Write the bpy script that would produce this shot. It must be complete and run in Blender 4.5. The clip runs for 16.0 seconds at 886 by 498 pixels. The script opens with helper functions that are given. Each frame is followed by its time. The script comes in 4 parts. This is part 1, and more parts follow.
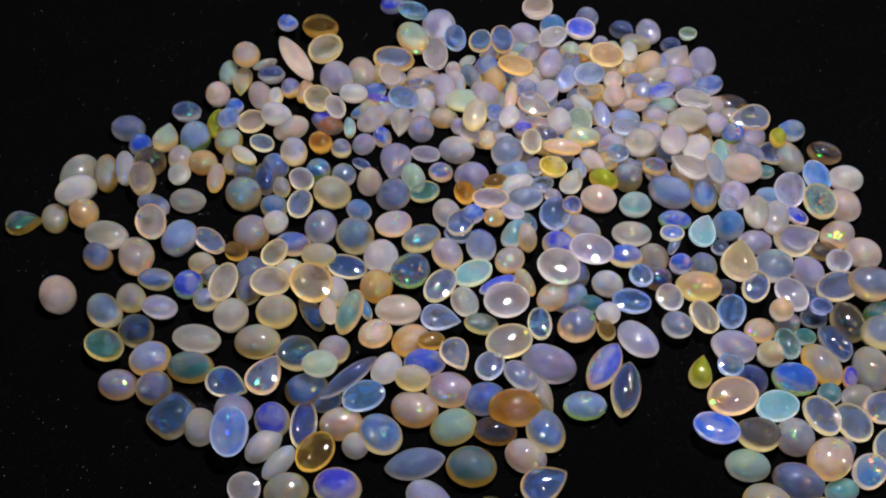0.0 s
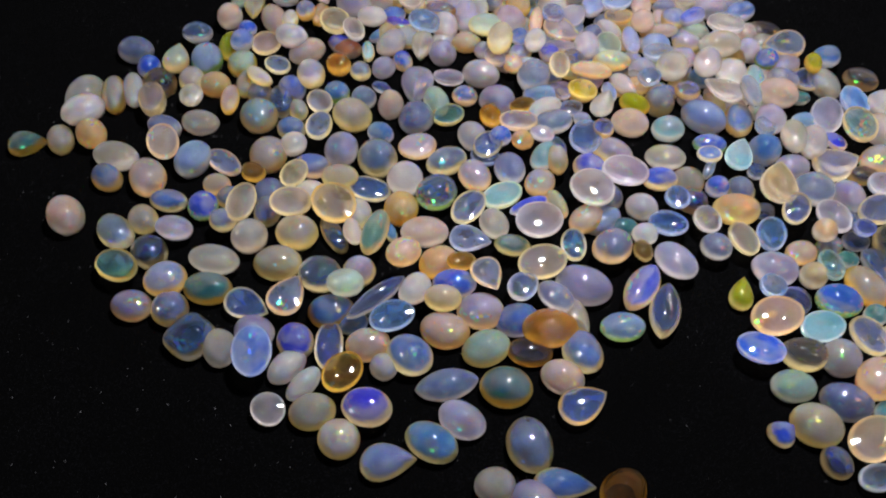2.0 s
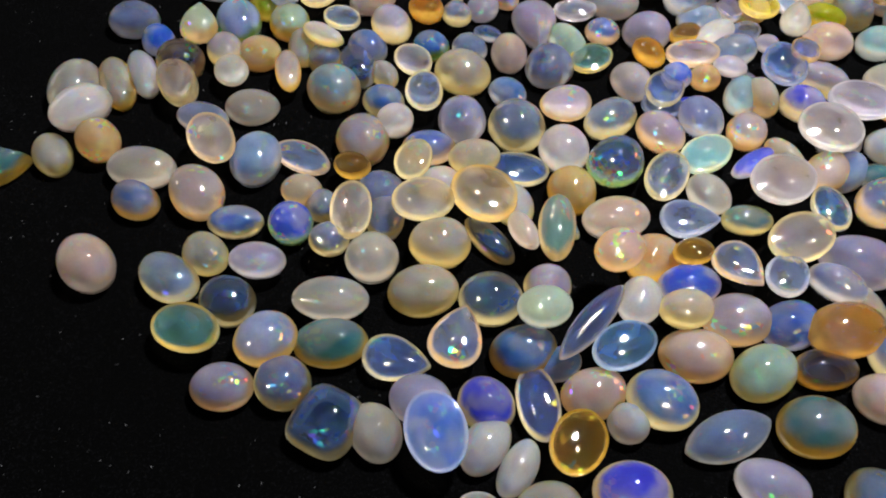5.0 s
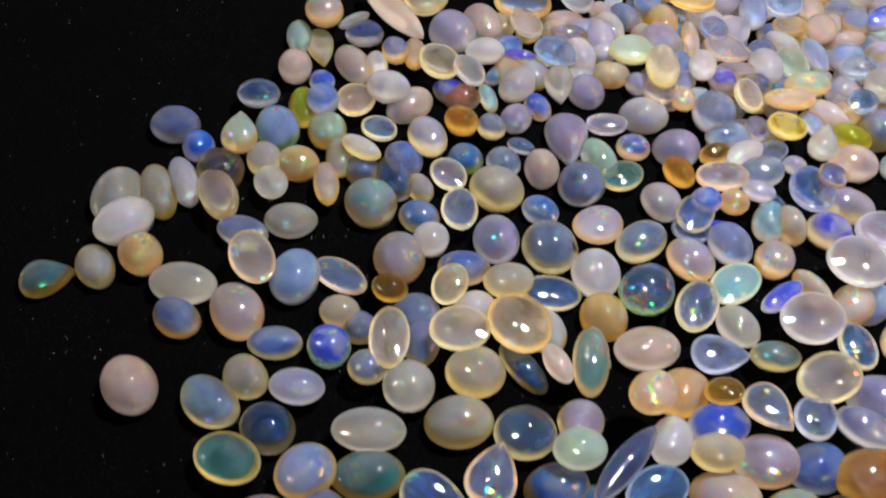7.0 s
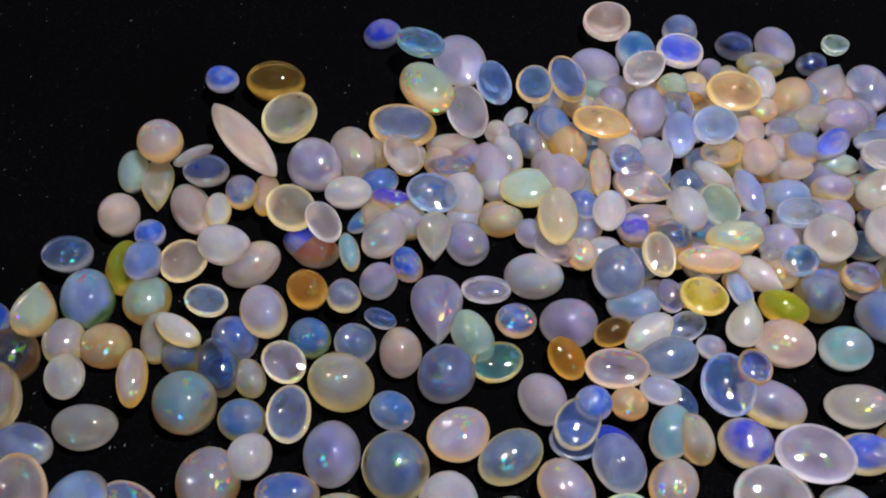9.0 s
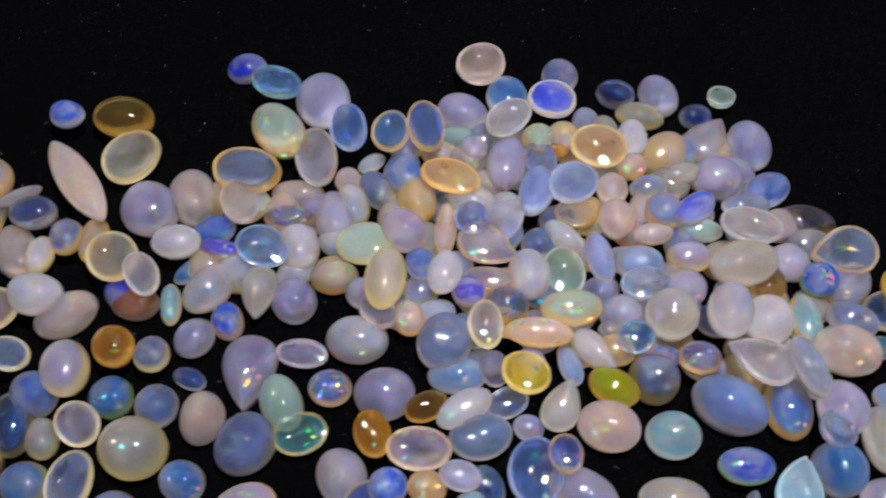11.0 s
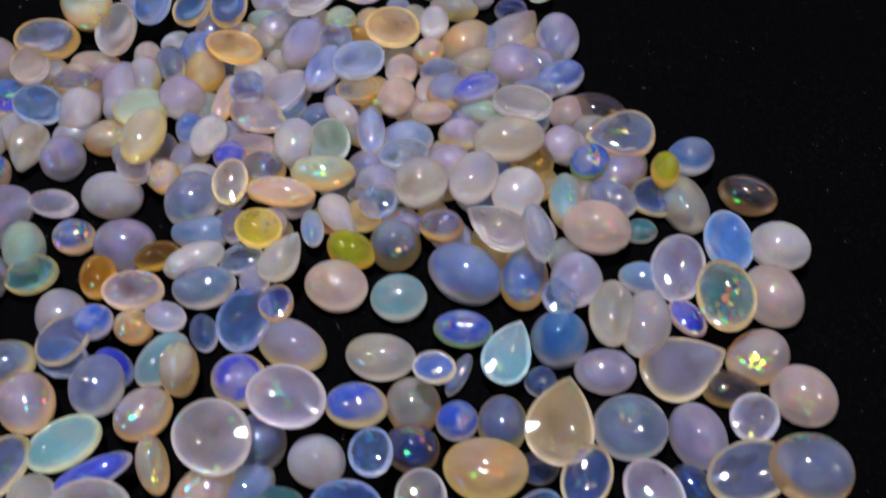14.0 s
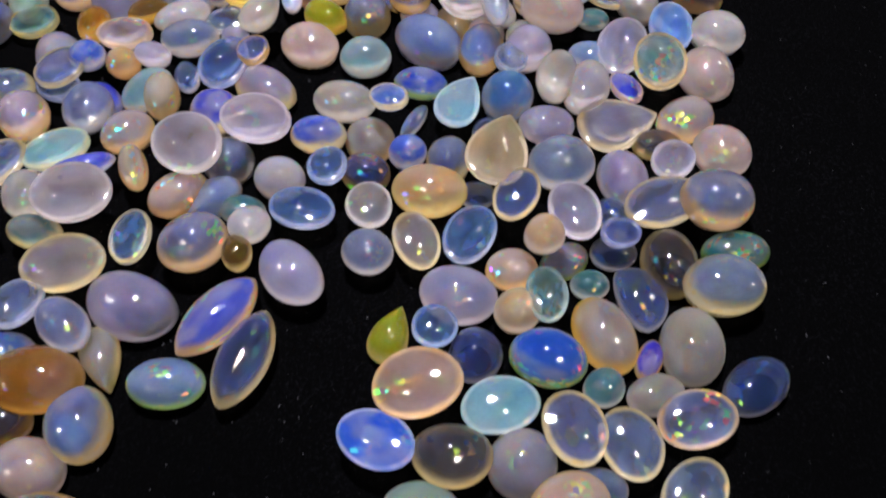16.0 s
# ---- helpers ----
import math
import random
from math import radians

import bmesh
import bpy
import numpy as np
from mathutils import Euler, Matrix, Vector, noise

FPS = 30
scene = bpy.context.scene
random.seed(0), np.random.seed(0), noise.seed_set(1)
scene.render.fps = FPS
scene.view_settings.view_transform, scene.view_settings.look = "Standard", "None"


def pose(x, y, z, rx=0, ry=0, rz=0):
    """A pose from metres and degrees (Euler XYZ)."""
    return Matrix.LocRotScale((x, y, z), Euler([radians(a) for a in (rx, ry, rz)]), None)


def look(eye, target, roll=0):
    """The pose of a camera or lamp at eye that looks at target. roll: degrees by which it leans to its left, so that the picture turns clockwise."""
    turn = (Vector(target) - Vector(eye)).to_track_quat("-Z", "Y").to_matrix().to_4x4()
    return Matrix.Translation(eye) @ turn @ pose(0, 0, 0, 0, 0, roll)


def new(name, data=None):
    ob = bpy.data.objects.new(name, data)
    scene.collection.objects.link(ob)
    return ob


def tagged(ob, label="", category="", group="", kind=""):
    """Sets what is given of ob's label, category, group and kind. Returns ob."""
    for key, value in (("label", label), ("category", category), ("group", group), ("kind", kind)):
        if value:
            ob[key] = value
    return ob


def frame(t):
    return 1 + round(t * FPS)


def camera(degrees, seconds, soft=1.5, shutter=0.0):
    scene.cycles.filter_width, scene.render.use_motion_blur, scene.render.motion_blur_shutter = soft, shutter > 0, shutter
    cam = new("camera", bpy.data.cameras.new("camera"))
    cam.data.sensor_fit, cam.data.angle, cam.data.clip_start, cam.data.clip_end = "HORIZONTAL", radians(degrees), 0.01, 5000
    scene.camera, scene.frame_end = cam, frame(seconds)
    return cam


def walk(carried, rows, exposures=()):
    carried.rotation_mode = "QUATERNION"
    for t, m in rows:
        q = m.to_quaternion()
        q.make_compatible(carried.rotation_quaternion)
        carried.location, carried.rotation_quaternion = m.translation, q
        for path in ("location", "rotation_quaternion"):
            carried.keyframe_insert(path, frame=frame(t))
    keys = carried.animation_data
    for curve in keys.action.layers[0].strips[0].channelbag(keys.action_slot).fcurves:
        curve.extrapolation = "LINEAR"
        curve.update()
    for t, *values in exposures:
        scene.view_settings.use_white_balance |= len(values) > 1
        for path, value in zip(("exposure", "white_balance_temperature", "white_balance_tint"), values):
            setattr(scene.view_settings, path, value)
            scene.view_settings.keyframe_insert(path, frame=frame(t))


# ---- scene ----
cam = camera(57.0, 16, soft=2.0, shutter=0.5)
PATH = [
    (0, (0.02982, 0.03786, 0.13196), (0.03296, 0.12218, 0.00794), -1.09),
    (0.5, (0.02931, 0.03855, 0.13177), (0.03362, 0.12230, 0.00740), -0.65),
    (1, (0.02644, 0.03862, 0.12996), (0.03217, 0.12105, 0.00477), -0.13),
    (1.5, (0.02468, 0.03301, 0.12768), (0.03043, 0.11517, 0.00232), 0.43),
    (2, (0.02206, 0.03228, 0.12019), (0.02755, 0.11427, -0.00530), 0.55),
    (2.5, (0.01443, 0.03418, 0.10996), (0.02103, 0.11490, -0.01630), -1.17),
    (3, (-0.00639, 0.04350, 0.09240), (0.00696, 0.12527, -0.03264), -1.20),
    (3.5, (-0.00842, 0.05661, 0.08533), (0.00622, 0.13696, -0.04049), -1.69),
    (4, (-0.01053, 0.06070, 0.08391), (0.00638, 0.14005, -0.04226), -0.56),
    (6.3, (-0.01011, 0.06205, 0.08804), (0.01021, 0.14209, -0.03718), 1.82),
    (6.5, (-0.01060, 0.06526, 0.08943), (0.00952, 0.14521, -0.03589), 1.70),
    (7, (-0.01289, 0.07307, 0.09392), (0.00744, 0.15388, -0.03081), 3.10),
    (7.5, (-0.00896, 0.08329, 0.09383), (0.01200, 0.16352, -0.03117), 2.54),
    (8, (-0.00022, 0.09113, 0.09456), (0.01883, 0.17157, -0.03061), 1.49),
    (8.5, (0.01175, 0.09644, 0.09284), (0.02853, 0.17743, -0.03230), 0.37),
    (8.7, (0.01364, 0.09849, 0.09094), (0.03033, 0.17902, -0.03450), 0.66),
    (10.8, (0.03564, 0.10662, 0.09143), (0.04859, 0.18455, -0.03608), 1.73),
    (11, (0.04124, 0.10697, 0.09152), (0.05279, 0.18595, -0.03548), 0.62),
    (11.5, (0.05068, 0.10763, 0.09067), (0.05983, 0.18620, -0.03677), -0.74),
    (12, (0.05604, 0.10822, 0.08713), (0.06406, 0.18726, -0.04010), -1.32),
    (12.5, (0.06187, 0.10621, 0.08763), (0.06785, 0.18541, -0.03962), -1.71),
    (13, (0.06682, 0.10226, 0.08540), (0.07157, 0.18197, -0.04158), -1.48),
    (13.5, (0.07216, 0.09830, 0.08227), (0.07471, 0.17825, -0.04462), -2.11),
    (14, (0.07642, 0.08972, 0.08112), (0.07748, 0.17082, -0.04506), -2.77),
    (14.5, (0.07935, 0.08056, 0.07820), (0.07937, 0.16097, -0.04843), -2.34),
    (15, (0.08132, 0.07579, 0.07784), (0.08043, 0.15457, -0.04980), -1.88),
    (15.5, (0.08227, 0.07019, 0.07577), (0.08137, 0.14765, -0.05268), -0.80),
    (16, (0.08177, 0.06430, 0.07625), (0.08108, 0.13986, -0.05332), -0.26),
]
EXPOSURES = [(0, 0.60, 6520, 14), (2.5, 0.75, 6740, 12), (3.5, 0.95, 6900, 7), (6.5, 0.82, 6720, 10), (7.5, 0.78, 6480, 12), (8.5, 0.63, 6310, 14), (11, 0.52, 6190, 16), (13, 0.50, 6130, 18), (14.5, 0.34, 6270, 19), (16, 0.54, 6390, 21)]
walk(cam, [(t, look(eye, target, roll)) for t, eye, target, roll in PATH], EXPOSURES)

# ---------- light ----------
world = bpy.data.worlds.new("dark_room")
scene.world = world
world.use_nodes = True
world.node_tree.nodes["Background"].inputs[0].default_value = (0.55, 0.6, 0.75, 1)
world.node_tree.nodes["Background"].inputs[1].default_value = 0.012
lamp = bpy.data.lights.new("work_lamp", "POINT")
lamp.shadow_soft_size, lamp.energy, lamp.color = 0.009, 3.25, (0.93, 0.955, 0.985)
lamp_ob = new("work_lamp", lamp)
lamp_ob.matrix_world = look((0.070, 0.150, 0.195), (0.06, 0.150, 0.0))
tagged(lamp_ob, "small white work lamp over the heap of opals", "lamp")


# ---------- materials ----------
def nodes_of(name):
    m = bpy.data.materials.new(name)
    m.use_nodes = True
    nt = m.node_tree
    bsdf = nt.nodes["Principled BSDF"]
    return m, nt, bsdf


def node(nt, kind, **values):
    n = nt.nodes.new(kind)
    for key, value in values.items():
        n.inputs[key].default_value = value
    return n


def ramp(nt, source, low, high):
    n = nt.nodes.new("ShaderNodeMapRange")
    n.interpolation_type = "SMOOTHSTEP"
    n.inputs["From Min"].default_value, n.inputs["From Max"].default_value = low, high
    nt.links.new(source, n.inputs["Value"])
    return n.outputs["Result"]


def math_node(nt, op, a, b):
    n = nt.nodes.new("ShaderNodeMath")
    n.operation = op
    for k, v in enumerate((a, b)):
        if isinstance(v, (int, float)):
            n.inputs[k].default_value = v
        else:
            nt.links.new(v, n.inputs[k])
    return n.outputs[0]


def mix_colour(nt, factor, a, b, blend="MIX"):
    n = nt.nodes.new("ShaderNodeMix")
    n.data_type, n.blend_type = "RGBA", blend
    for slot, v in ((0, factor), (6, a), (7, b)):
        if isinstance(v, (int, float, tuple)):
            n.inputs[slot].default_value = v
        else:
            nt.links.new(v, n.inputs[slot])
    return n.outputs[2]


# body colours: name, colour, clearness
BODY = {
    "w": ("milky white", (0.72, 0.69, 0.75, 1), 0.79),
    "v": ("milky grey", (0.56, 0.52, 0.60, 1), 0.80),
    "l": ("pale lavender", (0.66, 0.62, 0.89, 1), 0.84),
    "k": ("pale pink", (0.83, 0.63, 0.58, 1), 0.80),
    "e": ("cloudy beige", (0.67, 0.63, 0.58, 1), 0.83),
    "g": ("smoky grey-blue", (0.37, 0.47, 0.78, 1), 0.86),
    "b": ("sky blue", (0.20, 0.40, 0.90, 1), 0.84),
    "s": ("pale blue", (0.42, 0.57, 0.96, 1), 0.82),
    "d": ("clear slate blue", (0.17, 0.31, 0.74, 1), 0.92),
    "B": ("vivid royal blue", (0.08, 0.17, 0.92, 1), 0.80),
    "t": ("deep teal", (0.12, 0.42, 0.50, 1), 0.86),
    "c": ("bright cyan", (0.34, 0.66, 0.78, 1), 0.82),
    "a": ("amber brown", (0.62, 0.26, 0.02, 1), 0.86),
    "n": ("dark olive brown", (0.26, 0.15, 0.02, 1), 0.90),
    "y": ("honey yellow", (0.88, 0.62, 0.015, 1), 0.88),
    "o": ("peach orange", (0.85, 0.60, 0.36, 1), 0.80),
    "m": ("mint green", (0.50, 0.69, 0.60, 1), 0.80),
    "q": ("dark smoky grey", (0.20, 0.20, 0.30, 1), 0.90),
    "G": ("leaf green", (0.40, 0.46, 0.02, 1), 0.80),
}
# edge colours: W, Y, O, A paint lamp light glowing through the stone
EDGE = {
    "W": ("painted pale edge glow", (0.74, 0.70, 0.67, 1)),
    "Y": ("painted straw-yellow edge glow", (0.90, 0.74, 0.33, 1)),
    "O": ("painted orange edge glow", (0.90, 0.60, 0.28, 1)),
    "A": ("painted deep amber edge glow", (0.92, 0.57, 0.09, 1)),
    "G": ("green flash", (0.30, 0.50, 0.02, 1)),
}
VIVID = "bBtcaynGdq"
made_materials = {}


def opal_material(code, thin=False):
    """Thin stones, lying on their dome with the flat back up, are clearer inside."""
    if (code, thin) in made_materials:
        return made_materials[code, thin]
    _, body, clear = BODY[code[0]]
    if thin and code[0] not in "wcBb":
        clear = min(0.94, clear + 0.09)
    clear = min(0.95, clear + 0.05)
    _, edge = EDGE[code[1]]
    m, nt, bsdf = nodes_of("opal_" + BODY[code[0]][0].replace(" ", "_") + "_" + code[1].lower() + ("_thin" if thin else ""))
    link = nt.links.new
    info = nt.nodes.new("ShaderNodeObjectInfo")
    coords = nt.nodes.new("ShaderNodeTexCoord")
    shift = nt.nodes.new("ShaderNodeVectorMath")
    shift.operation = "ADD"
    offset = nt.nodes.new("ShaderNodeCombineXYZ")
    far = math_node(nt, "MULTIPLY", info.outputs["Random"], 57.0)
    for k in range(3):
        link(far, offset.inputs[k])
    link(coords.outputs["Object"], shift.inputs[0])
    link(offset.outputs[0], shift.inputs[1])
    place = shift.outputs[0]
    cloud = node(nt, "ShaderNodeTexNoise", Scale=1.3, Detail=3.0, Roughness=0.55)
    fine = node(nt, "ShaderNodeTexNoise", Scale=9.0, Detail=4.0, Roughness=0.6)
    link(place, cloud.inputs["Vector"])
    link(place, fine.inputs["Vector"])
    # body, clouded, and varied from stone to stone
    hue = node(nt, "ShaderNodeHueSaturation", Color=body)
    link(math_node(nt, "ADD", math_node(nt, "MULTIPLY", info.outputs["Random"], 0.03), 0.485), hue.inputs["Hue"])
    link(math_node(nt, "ADD", math_node(nt, "MULTIPLY", cloud.outputs["Fac"], 0.5), 0.85), hue.inputs["Saturation"])
    link(math_node(nt, "ADD", math_node(nt, "MULTIPLY", fine.outputs["Fac"], 0.35), 0.82), hue.inputs["Value"])
    drift = node(nt, "ShaderNodeTexNoise", Scale=0.8, Detail=1.5)
    link(place, drift.inputs["Vector"])
    cool = mix_colour(nt, 0.05 if code[0] in VIVID else 0.2, hue.outputs[0], (0.25, 0.38, 0.85, 1))
    warm = mix_colour(nt, 0.0 if code[0] in VIVID else 0.06, hue.outputs[0], (0.85, 0.62, 0.45, 1))
    tinted = mix_colour(nt, ramp(nt, drift.outputs["Fac"], 0.38, 0.62), cool, warm)
    if code[0] in "bBtc":
        tinted = mix_colour(nt, math_node(nt, "MULTIPLY", ramp(nt, drift.outputs["Fac"], 0.45, 0.62), 0.55), tinted, (0.55, 0.55, 0.66, 1))
    # glow of transmitted light, put into the colour of lower zone and rim
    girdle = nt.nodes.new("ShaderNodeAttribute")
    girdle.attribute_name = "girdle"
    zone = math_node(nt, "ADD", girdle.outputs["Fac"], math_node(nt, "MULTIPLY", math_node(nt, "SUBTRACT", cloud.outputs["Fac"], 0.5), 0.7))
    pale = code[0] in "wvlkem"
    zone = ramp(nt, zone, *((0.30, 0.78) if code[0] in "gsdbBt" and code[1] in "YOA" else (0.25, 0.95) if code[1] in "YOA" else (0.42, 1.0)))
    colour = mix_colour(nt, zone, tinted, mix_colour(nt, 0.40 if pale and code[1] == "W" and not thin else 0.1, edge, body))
    # play of colour: small bright flakes in patches
    cells = node(nt, "ShaderNodeTexVoronoi", Scale=6.0, Randomness=1.0)
    link(place, cells.inputs["Vector"])
    flake = node(nt, "ShaderNodeSeparateColor")
    link(cells.outputs["Color"], flake.inputs[0])
    rainbow = nt.nodes.new("ShaderNodeCombineColor")
    rainbow.mode = "HSV"
    rainbow.inputs[1].default_value, rainbow.inputs[2].default_value = 0.92, 1.0
    link(math_node(nt, "MULTIPLY", math_node(nt, "POWER", flake.outputs[0], 1.7), 0.74), rainbow.inputs[0])
    patch = node(nt, "ShaderNodeTexNoise", Scale=1.1, Detail=1.0)
    link(place, patch.inputs["Vector"])
    where = math_node(nt, "MULTIPLY", ramp(nt, patch.outputs["Fac"], 0.55, 0.66), ramp(nt, flake.outputs[1], 0.35, 0.6))
    share = 0.62 if code[1] in "OG" else 0.12
    colour = mix_colour(nt, math_node(nt, "MULTIPLY", where, 0.5 * share), colour, rainbow.outputs[0])
    # gold glints of focused lamp light, painted on flakes of the lower zone
    painted_glints = math_node(nt, "MULTIPLY", math_node(nt, "MULTIPLY", zone, ramp(nt, flake.outputs[2], 0.80, 0.95)), 0.45)
    colour = mix_colour(nt, painted_glints, colour, (1.0, 0.62, 0.12, 1))
    link(colour, bsdf.inputs["Base Color"])
    sheen = math_node(nt, "ADD", math_node(nt, "MULTIPLY", fine.outputs["Fac"], 0.05), 0.02)
    bsdf.inputs["Subsurface Weight"].default_value = 1.0
    bsdf.inputs["Subsurface Radius"].default_value = (1.0, 0.60, 0.32)
    bsdf.inputs["Subsurface Scale"].default_value = 0.0045
    bsdf.inputs["Subsurface Anisotropy"].default_value = 0.55
    bsdf.inputs["IOR"].default_value = 1.45
    link(sheen, bsdf.inputs["Roughness"])
    # the see-through share: light goes straight on, warmed, or is scattered forward
    straight = node(nt, "ShaderNodeBsdfTransparent", Color=(1.0, 0.95, 0.84, 1))
    onward = nt.nodes.new("ShaderNodeBsdfTranslucent")
    link(mix_colour(nt, 0.12 if code[0] in VIVID + "gs" else 0.38, colour, edge), onward.inputs["Color"])
    bent = node(nt, "ShaderNodeBsdfRefraction", Color=(0.98, 0.90, 0.72, 1), IOR=1.42)
    link(sheen, bent.inputs["Roughness"])
    through_it = node(nt, "ShaderNodeMixShader", Fac=0.40)
    link(straight.outputs[0], through_it.inputs[1])
    link(bent.outputs[0], through_it.inputs[2])
    open_part = node(nt, "ShaderNodeMixShader", Fac=0.3)
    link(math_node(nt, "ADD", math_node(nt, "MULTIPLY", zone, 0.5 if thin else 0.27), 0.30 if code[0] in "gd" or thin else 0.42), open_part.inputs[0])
    link(through_it.outputs[0], open_part.inputs[1])
    link(onward.outputs[0], open_part.inputs[2])
    gloss = node(nt, "ShaderNodeBsdfGlossy", Color=(1, 1, 1, 1))
    link(sheen, gloss.inputs["Roughness"])
    fresnel = node(nt, "ShaderNodeFresnel", IOR=1.45)
    glossed = nt.nodes.new("ShaderNodeMixShader")
    link(fresnel.outputs[0], glossed.inputs[0])
    link(open_part.outputs[0], glossed.inputs[1])
    link(gloss.outputs[0], glossed.inputs[2])
    clearness = math_node(nt, "MULTIPLY", math_node(nt, "ADD", math_node(nt, "MULTIPLY", cloud.outputs["Fac"], 0.24), 0.88), clear)
    clearness = math_node(nt, "MULTIPLY", clearness, math_node(nt, "ADD", 1.0, math_node(nt, "MULTIPLY", zone, 0.08)))
    whole = nt.nodes.new("ShaderNodeMixShader")
    link(clearness, whole.inputs[0])
    link(bsdf.outputs[0], whole.inputs[1])
    link(glossed.outputs[0], whole.inputs[2])
    # each flake is a tilted little mirror in its own colour, which flashes only where it faces the lamp
    lie = nt.nodes.new("ShaderNodeNewGeometry")
    tilt = nt.nodes.new("ShaderNodeVectorMath")
    tilt.operation = "MULTIPLY_ADD"
    tilt.inputs[1].default_value, tilt.inputs[2].default_value = (1.3, 1.3, 1.3), (-0.65, -0.65, -0.65)
    link(cells.outputs["Color"], tilt.inputs[0])
    facing = nt.nodes.new("ShaderNodeVectorMath")
    facing.operation = "ADD"
    link(lie.outputs["Normal"], facing.inputs[0])
    link(tilt.outputs[0], facing.inputs[1])
    level = nt.nodes.new("ShaderNodeVectorMath")
    level.operation = "NORMALIZE"
    link(facing.outputs[0], level.inputs[0])
    flash = node(nt, "ShaderNodeBsdfGlossy", Roughness=0.42)
    link(rainbow.outputs[0], flash.inputs["Color"])
    link(level.outputs[0], flash.inputs["Normal"])
    fired = nt.nodes.new("ShaderNodeMixShader")
    link(math_node(nt, "MULTIPLY", where, 0.26 if code[1] in "OG" else 0.06), fired.inputs[0])
    link(whole.outputs[0], fired.inputs[1])
    link(flash.outputs[0], fired.inputs[2])
    link(fired.outputs[0], nt.nodes["Material Output"].inputs["Surface"])
    made_materials[code, thin] = m
    return m


def velvet_material():
    m, nt, bsdf = nodes_of("black_velvet")
    link = nt.links.new
    coords = nt.nodes.new("ShaderNodeTexCoord")
    pile = node(nt, "ShaderNodeTexNoise", Scale=3200.0, Detail=3.0, Roughness=0.7)
    crush = node(nt, "ShaderNodeTexNoise", Scale=45.0, Detail=4.0, Roughness=0.6)
    for n in (pile, crush):
        link(coords.outputs["Object"], n.inputs["Vector"])
    shade = math_node(nt, "MULTIPLY", ramp(nt, pile.outputs["Fac"], 0.5, 0.72), ramp(nt, crush.outputs["Fac"], 0.1, 0.8))
    link(mix_colour(nt, shade, (0.0002, 0.0002, 0.00025, 1), (0.0026, 0.0026, 0.0032, 1)), bsdf.inputs["Base Color"])
    bsdf.inputs["Roughness"].default_value = 1.0
    bsdf.inputs["Specular IOR Level"].default_value = 0.02
    bsdf.inputs["Sheen Weight"].default_value = 0.002
    bsdf.inputs["Sheen Roughness"].default_value = 0.5
    bump = node(nt, "ShaderNodeBump", Strength=0.7, Distance=0.0004)
    link(pile.outputs["Fac"], bump.inputs["Height"])
    link(bump.outputs[0], bsdf.inputs["Normal"])
    return m


def plain_material(name, colour, rough):
    m, nt, bsdf = nodes_of(name)
    grain = node(nt, "ShaderNodeTexNoise", Scale=30.0, Detail=5.0)
    dark = tuple(0.75 * c for c in colour[:3]) + (1,)
    nt.links.new(mix_colour(nt, grain.outputs["Fac"], dark, colour), bsdf.inputs["Base Color"])
    bsdf.inputs["Roughness"].default_value = rough
    return m


VELVET = velvet_material()
WALL = plain_material("grey_wall", (0.36, 0.36, 0.37, 1), 0.9)
LINT = plain_material("pale_lint", (0.045, 0.045, 0.05, 1), 0.9)


def mesh_object(name, bm, material):
    me = bpy.data.meshes.new(name)
    bm.to_mesh(me)
    bm.free()
    me.materials.append(material)
    return new(name, me)


# ---------- setting ----------
def box(name, x0, x1, y0, y1, z0, z1, material):
    bm = bmesh.new()
    bmesh.ops.create_cube(bm, size=1.0, matrix=Matrix.Translation(((x0 + x1) / 2, (y0 + y1) / 2, (z0 + z1) / 2)) @ Matrix.Diagonal((x1 - x0, y1 - y0, z1 - z0, 1)))
    return mesh_object(name, bm, material)


def ground_height(x, y):
    """The cloth rises a little where it is rumpled under the heap."""
    u, v = max(-2.0, min(2.0, (x - 0.045) / 0.05)), max(-2.0, min(2.0, (y - 0.13) / 0.05))
    fade = max(0.0, 1.0 - max(0.0, math.hypot(x - 0.04, y - 0.13) - 0.12) / 0.10)
    return fade * max(0.0, 0.8 - 0.12 * u - 0.62 * v - 0.58 * u * v + 0.77 * v * v) / 1000


def velvet_sheet():
    bm = bmesh.new()
    bmesh.ops.create_grid(bm, x_segments=220, y_segments=220, size=0.49)
    for v in bm.verts:
        v.co.x += 0.04
        v.co.y += 0.14
        r = math.hypot(v.co.x - 0.04, v.co.y - 0.13)
        v.co.z = ground_height(v.co.x, v.co.y) - 0.0002 + max(0.0, r - 0.13) * 0.02 * noise.noise(v.co * 9.0)
    ob = mesh_object("ground", bm, VELVET)
    for p in ob.data.polygons:
        p.use_smooth = True
    return tagged(ob, "black velvet cloth, slightly rumpled and dusted with lint", "cloth", kind="structure")


velvet_sheet()
tagged(box("floor", -0.46, 0.54, -0.36, 0.64, -0.06, -0.03, WALL), "grey table top under the velvet", "table top", kind="structure")
# unseen walls and ceiling, added to close the room and bounce fill light
for name, dims in (("wall_north", (-0.46, 0.54, 0.64, 0.68, -0.06, 0.6)), ("wall_south", (-0.46, 0.54, -0.40, -0.36, -0.06, 0.6)),
                   ("wall_east", (0.54, 0.58, -0.40, 0.68, -0.06, 0.6)), ("wall_west", (-0.50, -0.46, -0.40, 0.68, -0.06, 0.6)),
                   ("ceiling", (-0.50, 0.58, -0.40, 0.68, 0.6, 0.64))):
    tagged(box(name, *dims, WALL), "unseen plain grey surface added round the table to bounce lamp light", "wall" if "wall" in name else "ceiling", kind="structure")


